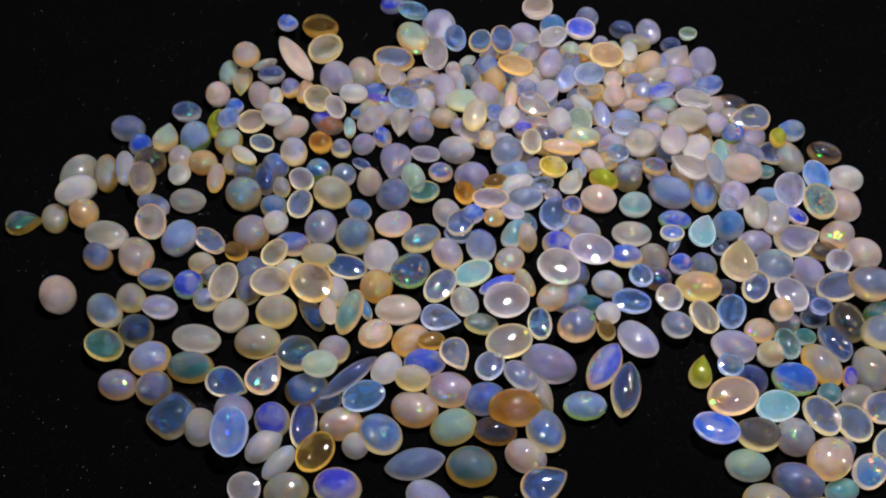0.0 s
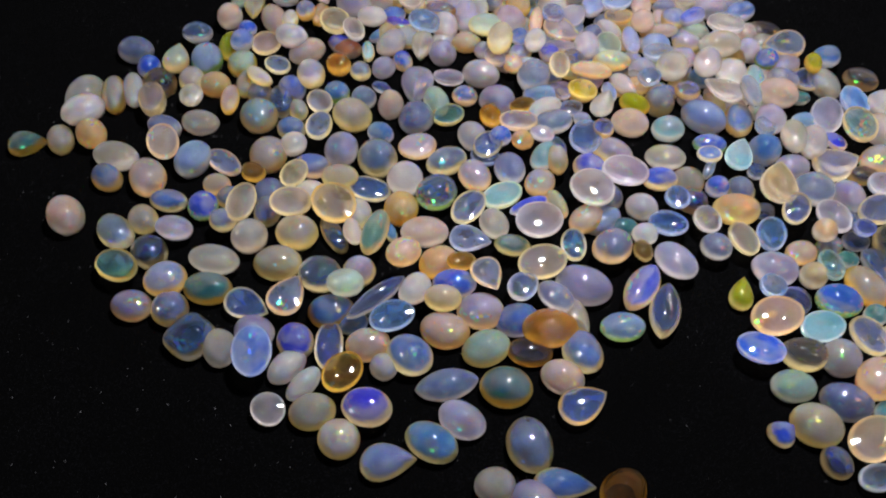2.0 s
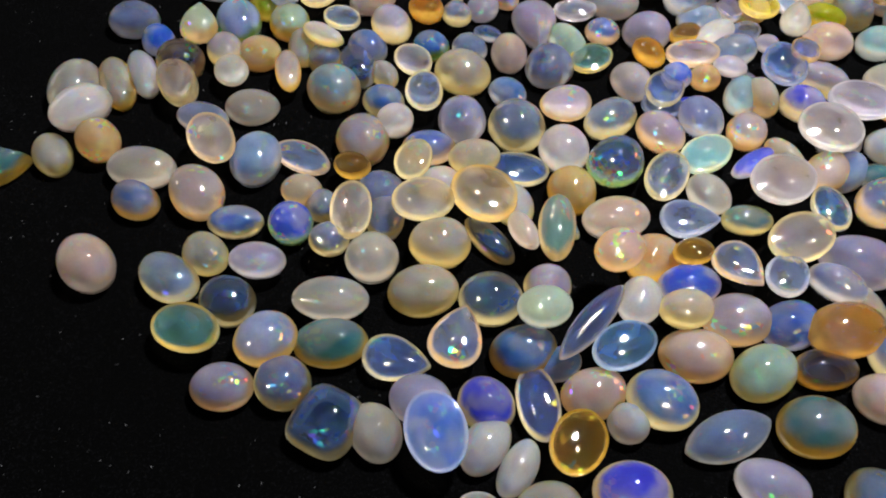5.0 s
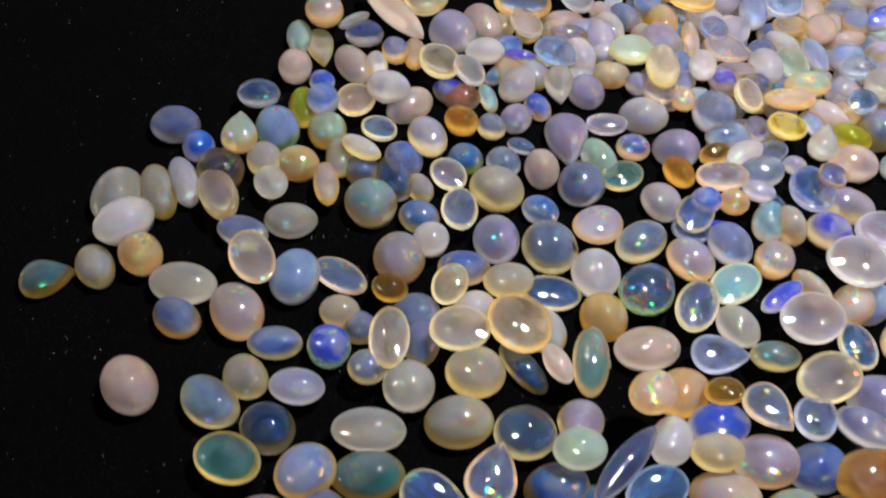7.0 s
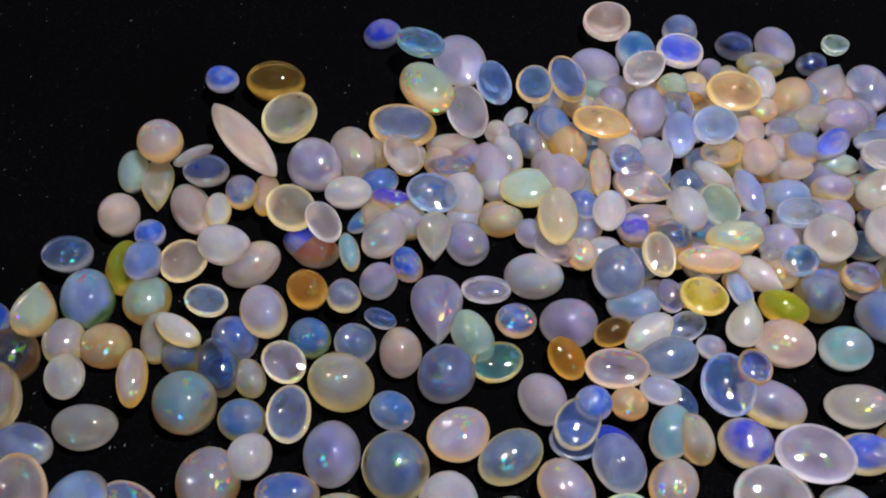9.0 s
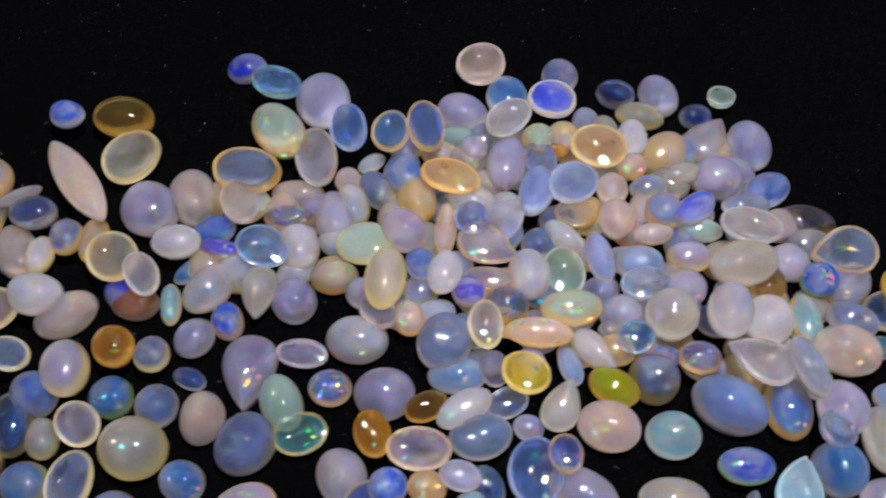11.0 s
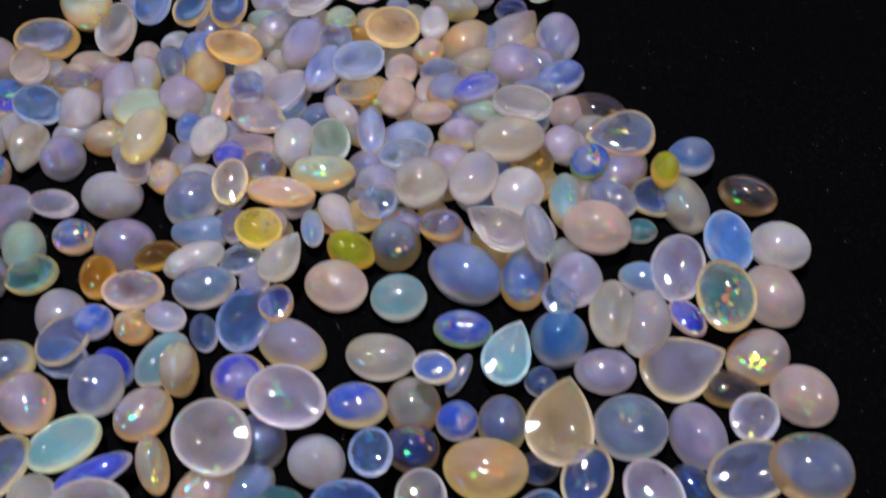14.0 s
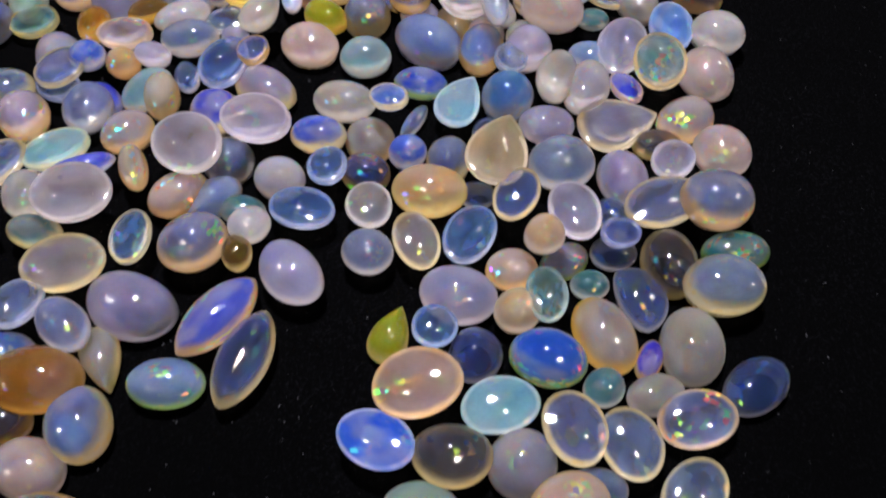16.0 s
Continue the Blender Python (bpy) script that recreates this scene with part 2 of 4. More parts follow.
# ---------- opals ----------
def outline(kind, a):
    x, y = math.cos(a), math.sin(a)
    if kind == "pear":
        return x, y * abs(math.sin(a / 2)) ** 0.8 / 0.82
    if kind == "marquise":
        return x, math.copysign(abs(y) ** 1.35, y)
    if kind == "cushion":
        return math.copysign(abs(x) ** 0.6, x), math.copysign(abs(y) ** 0.6, y)
    if kind == "half":
        return x, y if y > 0 else y * 0.45
    return x, y


def stone_mesh(kind, tray, variant):
    """A cabochon two units wide, long and high: dome up, or with its flat back and bevelled rim up."""
    rng = random.Random(kind + str(tray) + str(variant))
    segs = 36
    wobble = [(rng.uniform(-1, 1) * 0.022, rng.uniform(0, 6.28)) for _ in range(2)]
    rings = []                                    # radius, height, girdle (share of painted edge glow)
    base = (0.905 if tray else 0.80) + 0.015 * variant
    rings.append((base * 0.45, -1.34 if tray else -1.20, 0.9))
    rings.append((base * 0.75, -1.19 if tray else -1.12, 0.9))
    rings.append((base, -1.0, 1.0))
    rings.append((base + 0.06, -0.965, 1.0))
    low = -0.50 + 0.05 * variant
    rings.append((0.975, low - 0.12, 1.0))
    rings.append((1.0, low, 0.95))
    power = 0.5 + 0.015 * variant
    for k in range(1, 9):
        f = math.sin(k / 9 * math.pi / 2)
        rings.append(((1 - f * f) ** power, low + (1 - low) * f, max(0.0, 1.2 - 1.35 * f)))
    bm = bmesh.new()
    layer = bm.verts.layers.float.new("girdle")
    loops = []
    for r, z, g in rings:
        loop = []
        for k in range(segs):
            a = 2 * math.pi * k / segs
            x, y = outline(kind, a)
            s = 1 + sum(w * math.cos((n + 2) * a + p) for n, (w, p) in enumerate(wobble))
            v = bm.verts.new((x * r * s, y * r * s, -z if tray else z))
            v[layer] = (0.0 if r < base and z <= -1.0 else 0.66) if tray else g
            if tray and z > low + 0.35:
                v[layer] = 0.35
            loop.append(v)
        loops.append(loop)
    foot = bm.verts.new((0, 0, 1.40 if tray else -1.23))
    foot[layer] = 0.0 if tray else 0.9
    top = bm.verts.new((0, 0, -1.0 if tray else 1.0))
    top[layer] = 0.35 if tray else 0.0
    for one, two in zip(loops, loops[1:]):
        for k in range(segs):
            bm.faces.new((one[k], one[(k + 1) % segs], two[(k + 1) % segs], two[k]))
    for k in range(segs):
        bm.faces.new((foot, loops[0][(k + 1) % segs], loops[0][k]))
        bm.faces.new((top, loops[-1][k], loops[-1][(k + 1) % segs]))
    bmesh.ops.recalc_face_normals(bm, faces=bm.faces)
    me = bpy.data.meshes.new("opal")
    bm.to_mesh(me)
    bm.free()
    for p in me.polygons:
        p.use_smooth = True
    return me


KINDS = {
    "oval": ("oval", False, "oval_opal", "oval opal cabochon"), "round": ("oval", False, "round_opal", "round opal bead"),
    "tray": ("oval", True, "upturned_opal", "upturned oval opal"), "pear": ("pear", False, "pear_opal", "pear-shaped opal cabochon"),
    "pear_tray": ("pear", True, "upturned_pear_opal", "upturned pear-shaped opal"), "marquise": ("marquise", False, "marquise_opal", "pointed marquise opal"),
    "cushion": ("cushion", False, "cushion_opal", "square cushion-cut opal"), "half": ("half", False, "half_moon_opal", "half-moon opal chip"),
}
shared = {}
dice = random.Random(11)


def opal(kind, x, y, z, length, width, height, yaw, code):
    """One stone: place and size in millimetres, turn in degrees, body and edge colour."""
    shape, tray, name, words = KINDS[kind]
    key = (shape, tray, dice.randrange(3), code)
    if key not in shared:
        shared[key] = stone_mesh(*key[:3])
        shared[key].materials.append(opal_material(code, tray))
    ob = new(name, shared[key])
    if kind == "oval" and width > 0.9 * length:
        ob.name, words = "round_opal", "round opal cabochon"
    elif kind == "oval" and length < 5.4:
        ob.name, words = "small_oval_opal", "small oval opal"
    lean = 7.0 if tray else 4.0
    tip = Euler((radians(dice.uniform(-lean, lean) + (3 if tray else 0)), radians(dice.uniform(-lean, lean)), 0)).to_matrix().to_4x4()
    spin = Matrix.Rotation(radians(yaw), 4, "Z")
    size = Matrix.Diagonal((length / 2000, width / 2000, height / 2000, 1))
    ob.matrix_world = Matrix.Translation((x / 1000, y / 1000, z / 1000 + height / 2000)) @ tip @ spin @ size
    seat = "on other stones" if z / 1000 - ground_height(x / 1000, y / 1000) > 0.0012 else "on black velvet"
    tagged(ob, BODY[code[0]][0] + " " + words + ", " + EDGE[code[1]][0] + ", " + seat, "opal", "loose opals")
    return ob


opal("oval", 28.0, 144.3, 0.8, 7.3, 4.9, 3.3, 105, "mW")
opal("oval", 33.7, 145.4, 0.9, 5.1, 4.6, 3.0, 334, "bO")
opal("oval", 39.9, 143.8, 0.7, 7.1, 6.6, 4.4, 358, "lW")
opal("tray", 30.1, 140.1, 1.1, 6.1, 4.9, 1.8, 3, "tA")
opal("oval", 38.1, 138.9, 2.2, 5.8, 4.2, 2.8, 98, "aA")
opal("oval", 44.5, 141.1, 2.5, 5.2, 3.5, 2.3, 19, "nA")
opal("oval", 48.8, 140.3, 2.4, 7.1, 4.0, 2.6, 22, "wW")
opal("oval", 48.7, 145.0, 0.8, 7.1, 4.6, 3.1, 357, "sW")
opal("tray", 43.1, 135.8, 3.4, 7.2, 5.0, 1.8, 343, "lO")
opal("oval", 34.3, 134.8, 0.9, 6.4, 5.6, 3.7, 108, "vW")
opal("oval", 39.3, 132.3, 3.7, 4.2, 4.2, 2.8, 326, "BW")
opal("round", 43.4, 131.8, 2.9, 4.3, 3.8, 3.0, 339, "oO")
opal("tray", 36.2, 128.9, 1.9, 5.6, 4.3, 1.8, 338, "dW")
opal("oval", 40.4, 125.5, 2.1, 6.9, 5.8, 3.8, 94, "gW")
opal("oval", 41.0, 128.2, 0.8, 5.5, 3.8, 2.5, 316, "BW")
opal("oval", 47.0, 127.7, 2.8, 6.7, 4.8, 3.2, 55, "cW")
opal("round", 49.1, 126.3, 3.0, 6.0, 3.9, 4.1, 96, "eO")
opal("oval", 45.6, 122.2, 1.9, 6.2, 5.3, 3.5, 38, "vO")
opal("tray", 38.4, 119.2, 2.3, 7.5, 5.5, 1.9, 22, "cY")
opal("oval", 42.6, 115.4, 4.9, 7.5, 2.9, 1.9, 25, "BW")
opal("oval", 33.8, 123.7, 2.8, 7.0, 5.7, 3.8, 112, "lO")
opal("tray", 54.0, 118.0, 4.9, 8.2, 7.1, 2.4, 318, "vW")
opal("tray", 55.4, 131.9, 2.4, 7.8, 6.1, 2.1, 77, "dW")
opal("oval", 50.3, 131.8, 0.8, 4.7, 3.1, 2.1, 287, "dW")
opal("oval", 50.1, 136.9, 1.7, 7.2, 5.3, 3.5, 2, "gW")
opal("pear", 59.4, 138.3, 5.0, 6.6, 4.3, 2.8, 58, "eW")
opal("tray", 56.3, 143.0, 3.5, 5.7, 5.1, 1.8, 319, "yY")
opal("tray", 53.9, 140.8, 0.7, 5.0, 3.7, 1.8, 12, "gW")
opal("tray", 58.8, 133.1, 3.4, 4.5, 3.8, 1.8, 91, "dA")
opal("oval", 55.7, 137.3, 2.0, 3.5, 3.2, 2.1, 338, "lW")
opal("oval", 47.1, 132.3, 4.1, 4.7, 3.4, 2.2, 340, "lW")
opal("oval", 60.2, 129.4, 1.0, 8.1, 5.7, 3.8, 328, "lY")
opal("oval", 55.1, 125.2, 1.8, 6.3, 5.6, 3.7, 328, "BY")
opal("tray", 60.7, 121.9, 4.3, 8.5, 6.5, 2.2, 333, "lW")
opal("oval", 57.3, 118.7, 1.0, 5.9, 5.9, 3.9, 0, "gW")
opal("oval", 47.7, 116.4, 3.3, 6.3, 3.1, 3.0, 290, "eO")
opal("oval", 63.3, 116.4, 1.1, 5.9, 5.3, 3.5, 341, "wW")
opal("oval", 52.7, 113.7, 2.0, 6.8, 5.2, 3.4, 31, "kO")
opal("oval", 64.9, 136.4, 0.9, 7.3, 6.1, 4.0, 345, "kW")
opal("oval", 71.8, 134.4, 1.0, 6.3, 5.7, 3.8, 349, "cW")
opal("oval", 66.5, 140.8, 1.6, 6.2, 4.6, 3.1, 324, "GA")
opal("round", 71.6, 141.4, 0.6, 6.2, 6.1, 4.9, 101, "gY")
opal("oval", 79.5, 137.1, 0.6, 9.1, 6.8, 4.7, 328, "sW")
opal("oval", 85.9, 135.8, 1.0, 7.7, 5.6, 3.7, 78, "bA")
opal("oval", 91.4, 134.5, 2.4, 6.7, 5.9, 3.9, 76, "lW")
opal("tray", 89.2, 131.8, 3.6, 4.6, 4.0, 1.8, 83, "dW")
opal("oval", 78.7, 129.7, 1.9, 6.4, 4.3, 2.8, 351, "BG")
opal("tray", 75.5, 122.9, 7.0, 4.4, 3.3, 1.8, 348, "bY")
opal("oval", 77.9, 125.0, 0.9, 5.2, 1.9, 1.8, 59, "gW")
opal("pear_tray", 83.2, 126.4, 2.4, 7.3, 5.4, 1.8, 64, "cW")
opal("round", 88.8, 128.1, 0.9, 6.4, 6.1, 4.8, 72, "bW")
opal("oval", 69.7, 127.1, 1.5, 7.5, 5.3, 3.5, 349, "eW")
opal("oval", 67.3, 121.5, 2.5, 6.5, 4.8, 3.1, 348, "BY")
opal("oval", 73.0, 121.7, 0.9, 6.1, 5.8, 3.8, 111, "eO")
opal("tray", 69.0, 115.9, 4.0, 4.9, 4.4, 1.8, 84, "dW")
opal("round", 77.4, 119.2, 2.3, 4.3, 4.1, 3.3, 353, "BW")
opal("oval", 72.8, 117.2, 1.0, 5.6, 5.1, 3.4, 350, "dO")
opal("oval", 81.9, 119.1, 1.0, 6.3, 5.1, 3.4, 89, "gY")
opal("pear_tray", 87.3, 117.8, 4.5, 8.7, 7.2, 2.1, 73, "oW")
opal("oval", 79.8, 114.4, 1.5, 8.3, 6.4, 4.2, 353, "oY")
opal("oval", 86.4, 123.6, 0.9, 3.4, 3.4, 2.2, 35, "dW")
opal("pear_tray", 83.2, 140.7, 4.5, 8.0, 5.7, 1.9, 142, "vW")
opal("oval", 77.1, 142.6, 2.9, 5.2, 4.2, 2.8, 359, "dA")
opal("oval", 87.4, 138.3, 6.7, 7.5, 3.2, 3.0, 277, "gW")
opal("oval", 94.8, 141.3, 2.0, 8.0, 6.3, 4.8, 337, "kW")
opal("oval", 99.4, 150.6, 0.3, 7.6, 5.5, 3.7, 33, "lO")
opal("oval", 97.0, 145.0, 2.6, 6.2, 4.7, 3.1, 333, "gW")
opal("oval", 104.0, 148.6, 3.1, 5.0, 3.4, 2.7, 79, "GA")
opal("oval", 107.7, 150.9, 2.2, 5.6, 5.1, 3.4, 13, "bW")
opal("oval", 106.0, 145.4, 0.3, 9.0, 5.4, 3.6, 283, "eW")
opal("tray", 103.3, 146.4, 0.4, 7.2, 5.4, 1.8, 357, "dY")
opal("oval", 100.3, 142.0, 0.4, 4.1, 3.1, 2.1, 1, "tW")
opal("tray", 103.0, 135.6, 1.5, 8.2, 6.0, 2.1, 73, "lW")
opal("oval", 99.5, 135.3, 0.6, 5.9, 4.1, 2.7, 344, "sW")
opal("oval", 94.7, 130.2, 2.6, 8.2, 5.0, 3.3, 76, "eW")
opal("oval", 98.1, 128.9, 2.0, 8.0, 5.4, 3.6, 71, "vW")
opal("tray", 106.1, 129.9, 5.0, 8.4, 6.0, 2.0, 268, "tO")
opal("tray", 103.0, 129.8, 0.7, 5.0, 3.2, 1.8, 303, "BO")
opal("tray", 109.1, 138.3, 2.1, 8.1, 5.6, 1.9, 260, "bW")
opal("oval", 114.7, 137.3, 2.2, 6.7, 5.8, 3.9, 347, "wW")
opal("oval", 113.9, 146.0, 0.3, 6.9, 5.2, 3.5, 332, "qO")
opal("oval", 112.8, 131.8, 0.8, 7.5, 6.7, 4.4, 282, "kW")
opal("oval", 109.2, 124.5, 1.3, 7.0, 5.8, 3.8, 31, "vO")
opal("oval", 112.6, 120.0, 1.2, 6.8, 6.2, 4.1, 318, "kW")
opal("pear_tray", 101.4, 124.1, 0.8, 9.8, 7.2, 2.2, 17, "lY")
opal("oval", 93.3, 124.2, 0.9, 6.5, 5.1, 3.3, 2, "lW")
opal("oval", 94.2, 117.2, 2.7, 7.3, 6.7, 4.4, 352, "gW")
opal("oval", 101.1, 116.6, 1.1, 6.9, 5.7, 3.8, 273, "lW")
opal("tray", 106.2, 117.2, 3.5, 5.3, 4.5, 1.8, 51, "lW")
opal("oval", 105.8, 121.5, 0.9, 6.1, 4.0, 2.6, 2, "qY")
opal("tray", 104.6, 112.1, 2.8, 8.1, 5.9, 2.0, 14, "gY")
opal("oval", 110.0, 111.8, 3.7, 7.7, 7.1, 4.7, 360, "gO")
opal("tray", 43.6, 110.9, 5.9, 8.0, 6.8, 2.3, 1, "vW")
opal("oval", 36.4, 113.4, 2.3, 6.2, 5.0, 3.3, 108, "eW")
opal("oval", 39.0, 108.3, 3.2, 6.3, 4.0, 2.6, 346, "tY")
opal("oval", 56.0, 113.7, 1.1, 7.2, 4.7, 3.1, 35, "sW")
opal("oval", 59.5, 112.5, 1.1, 5.2, 3.6, 2.4, 354, "tW")
opal("oval", 61.6, 108.3, 4.7, 4.4, 4.3, 2.8, 22, "wW")
opal("oval", 60.7, 105.1, 4.6, 4.2, 3.1, 2.3, 104, "nY")
opal("oval", 66.1, 103.4, 3.2, 8.0, 5.8, 3.8, 311, "lW")
opal("tray", 66.5, 111.2, 2.9, 7.1, 5.0, 1.8, 352, "dW")
opal("tray", 49.4, 107.4, 3.3, 6.3, 4.3, 1.8, 90, "dY")
opal("oval", 55.9, 106.7, 3.4, 7.3, 6.5, 4.3, 38, "gO")
opal("tray", 43.5, 104.0, 3.7, 8.2, 6.2, 2.1, 8, "vY")
opal("oval", 50.3, 100.3, 1.5, 9.6, 7.1, 4.7, 337, "lW")
opal("marquise", 59.5, 98.6, 3.5, 10.7, 5.2, 3.1, 53, "BO")
opal("oval", 44.9, 97.4, 4.0, 6.8, 4.5, 3.0, 317, "gW")
opal("tray", 73.5, 111.7, 2.9, 5.4, 5.0, 1.8, 89, "vW")
opal("oval", 73.7, 105.9, 3.2, 5.4, 5.1, 3.4, 326, "gW")
opal("tray", 78.6, 107.1, 3.3, 6.4, 4.8, 1.8, 291, "vY")
opal("tray", 84.1, 108.4, 2.3, 7.5, 5.2, 1.8, 64, "dW")
opal("oval", 85.1, 114.5, 1.1, 4.1, 3.4, 2.3, 0, "dW")
opal("tray", 89.1, 112.3, 4.1, 6.1, 4.7, 1.8, 57, "dY")
opal("oval", 83.0, 101.4, 2.1, 7.9, 6.3, 4.2, 350, "lW")
opal("tray", 80.6, 97.1, 4.1, 4.5, 4.3, 1.8, 27, "dW")
opal("round", 88.8, 99.6, 2.6, 4.9, 4.6, 3.7, 26, "oW")
opal("round", 91.4, 106.2, 6.3, 4.3, 4.1, 3.3, 57, "oW")
opal("oval", 88.4, 104.5, 2.2, 5.4, 4.7, 3.1, 359, "kO")
opal("oval", 93.9, 105.9, 1.4, 5.4, 4.1, 2.7, 25, "lG")
opal("tray", 95.0, 110.1, 4.3, 7.1, 5.3, 2.0, 286, "lW")
opal("oval", 99.6, 111.8, 1.2, 4.5, 3.7, 2.4, 306, "dW")
opal("tray", 99.3, 107.4, 4.4, 4.3, 3.4, 1.8, 8, "dW")
opal("oval", 99.2, 107.0, 1.4, 5.0, 4.0, 2.6, 7, "dW")
opal("oval", 104.7, 105.4, 1.5, 7.8, 6.0, 4.0, 269, "qY")
opal("oval", 111.8, 107.0, 1.5, 7.2, 4.8, 3.2, 5, "tG")
opal("oval", 109.2, 101.9, 3.5, 8.3, 6.5, 4.3, 6, "gY")
opal("half", 100.6, 101.3, 1.8, 7.4, 6.9, 2.8, 289, "dW")
opal("tray", 91.5, 100.6, 3.9, 5.8, 4.3, 1.8, 270, "tW")
opal("oval", 96.4, 103.2, 1.6, 4.1, 3.3, 2.2, 7, "tW")
opal("pear", 76.3, 97.4, 1.8, 6.3, 4.1, 2.8, 70, "GY")
opal("oval", 84.5, 95.2, 1.8, 5.6, 5.4, 3.6, 80, "dW")
opal("tray", 79.2, 91.0, 5.0, 8.5, 6.6, 2.2, 7, "kO")
opal("tray", 86.7, 89.5, 3.6, 7.4, 5.4, 1.8, 8, "cW")
opal("tray", 75.6, 86.0, 4.2, 7.3, 5.3, 1.8, 335, "BW")
opal("oval", 82.3, 84.9, 3.6, 7.3, 5.9, 3.9, 357, "qY")
opal("oval", 88.6, 84.4, 2.4, 6.5, 6.3, 4.1, 34, "vW")
opal("oval", 91.5, 94.6, 2.5, 7.6, 6.0, 4.0, 341, "BG")
opal("tray", 93.2, 87.2, 4.0, 7.1, 5.8, 2.0, 286, "gY")
opal("tray", 98.3, 86.0, 3.4, 6.9, 5.5, 1.9, 294, "gY")
opal("oval", 97.2, 97.1, 2.1, 8.4, 5.9, 3.9, 292, "eA")
opal("oval", 101.2, 94.5, 2.8, 4.4, 2.6, 1.8, 66, "BA")
opal("oval", 96.5, 91.6, 3.1, 4.2, 3.8, 2.5, 50, "tW")
opal("oval", 101.5, 91.2, 2.1, 5.8, 4.1, 2.7, 18, "eW")
opal("tray", 104.6, 88.4, 3.1, 7.4, 5.5, 1.9, 8, "sO")
opal("oval", 111.0, 92.0, 2.1, 7.5, 5.0, 3.3, 38, "dW")
opal("tray", 103.5, 81.8, 2.6, 6.9, 5.3, 1.8, 47, "gY")
opal("oval", 94.6, 82.0, 2.5, 6.5, 4.3, 2.8, 8, "gW")
opal("oval", 105.5, 96.0, 1.9, 8.3, 6.3, 4.2, 265, "eW")
opal("marquise", 62.5, 94.3, 3.1, 10.7, 5.1, 3.0, 71, "dY")
opal("oval", 92.1, 79.8, 4.3, 8.0, 6.4, 4.2, 40, "kO")
opal("oval", 79.7, 80.2, 2.5, 7.2, 5.3, 3.5, 356, "mW")
opal("tray", 98.5, 78.1, 2.8, 6.6, 5.0, 1.8, 36, "bO")
opal("oval", 93.3, 75.3, 2.9, 5.5, 3.8, 2.5, 10, "cW")
opal("oval", 80.9, 73.5, 2.9, 7.8, 6.8, 4.5, 328, "eY")
opal("oval", 86.8, 77.0, 2.7, 7.9, 6.2, 4.1, 343, "gW")
opal("tray", 87.1, 69.9, 6.1, 8.6, 6.3, 2.1, 27, "eO")
opal("pear", 75.8, 72.8, 2.9, 4.5, 4.3, 2.8, 27, "BY")
opal("oval", 82.2, 67.8, 3.2, 5.1, 4.5, 3.0, 279, "dY")
opal("oval", 93.8, 68.8, 3.3, 7.1, 5.3, 3.5, 18, "eY")
opal("tray", 87.1, 65.1, 3.5, 6.1, 4.1, 1.8, 9, "gW")
opal("oval", 9.8, 75.8, 2.0, 6.4, 6.2, 4.1, 316, "wY")
opal("pear", 17.0, 72.0, 2.2, 8.5, 5.7, 3.8, 2, "sY")
opal("oval", 23.5, 74.5, 2.2, 8.4, 5.9, 3.9, 327, "bY")
opal("oval", 28.2, 77.7, 2.3, 7.6, 5.7, 3.7, 327, "lW")
opal("oval", 37.9, 73.2, 2.4, 8.7, 7.0, 4.6, 282, "gY")
opal("round", 32.2, 67.4, 2.6, 6.1, 5.2, 4.2, 3, "eW")
opal("oval", 37.5, 64.3, 2.8, 7.6, 6.7, 4.4, 314, "lW")
opal("pear", 42.3, 67.0, 2.8, 9.2, 4.6, 3.1, 351, "bY")
opal("round", 50.3, 65.4, 3.0, 7.0, 6.2, 4.9, 35, "nA")
opal("oval", 44.0, 61.9, 3.1, 7.9, 4.9, 3.3, 358, "wW")
opal("pear_tray", 46.9, 79.1, 2.3, 7.9, 6.1, 2.1, 22, "dA")
opal("round", -38.8, 119.8, 1.1, 7.9, 6.4, 5.1, 111, "kW")
opal("oval", -29.7, 116.0, 1.2, 8.1, 5.8, 3.8, 312, "gY")
opal("oval", -25.3, 118.6, 1.0, 6.3, 5.3, 3.5, 299, "eY")
opal("oval", -19.2, 115.6, 2.4, 6.8, 4.6, 3.0, 346, "lW")
opal("oval", -23.2, 111.5, 1.0, 6.9, 6.1, 4.0, 318, "dY")
opal("tray", -27.7, 108.1, 2.4, 8.2, 5.8, 2.0, 324, "tA")
opal("oval", -19.3, 105.0, 2.2, 7.2, 6.3, 4.2, 23, "sA")
opal("oval", -12.5, 103.6, 1.1, 8.4, 6.0, 3.9, 347, "tA")
opal("oval", -11.6, 108.5, 2.4, 8.8, 5.3, 3.5, 349, "eW")
opal("oval", -24.7, 101.0, 1.1, 7.0, 5.6, 3.7, 340, "lO")
opal("oval", -18.2, 99.9, 1.2, 6.4, 6.1, 4.0, 139, "gY")
opal("cushion", -14.3, 94.5, 1.3, 7.6, 7.4, 4.4, 48, "dY")
opal("pear_tray", -5.7, 100.0, 1.2, 7.7, 5.4, 1.8, 336, "dY")
opal("pear_tray", 1.2, 100.6, 2.7, 7.8, 6.1, 2.1, 60, "gO")
opal("oval", -9.5, 92.3, 1.4, 6.7, 5.6, 3.7, 111, "eW")
opal("oval", -4.2, 94.9, 1.3, 6.7, 5.9, 3.9, 337, "lW")
opal("tray", -3.5, 89.9, 4.4, 8.2, 6.5, 2.2, 90, "bW")
opal("oval", 2.6, 92.7, 1.4, 6.5, 5.9, 3.9, 116, "BY")
opal("oval", 1.4, 88.5, 1.5, 7.1, 4.8, 3.2, 43, "wW")
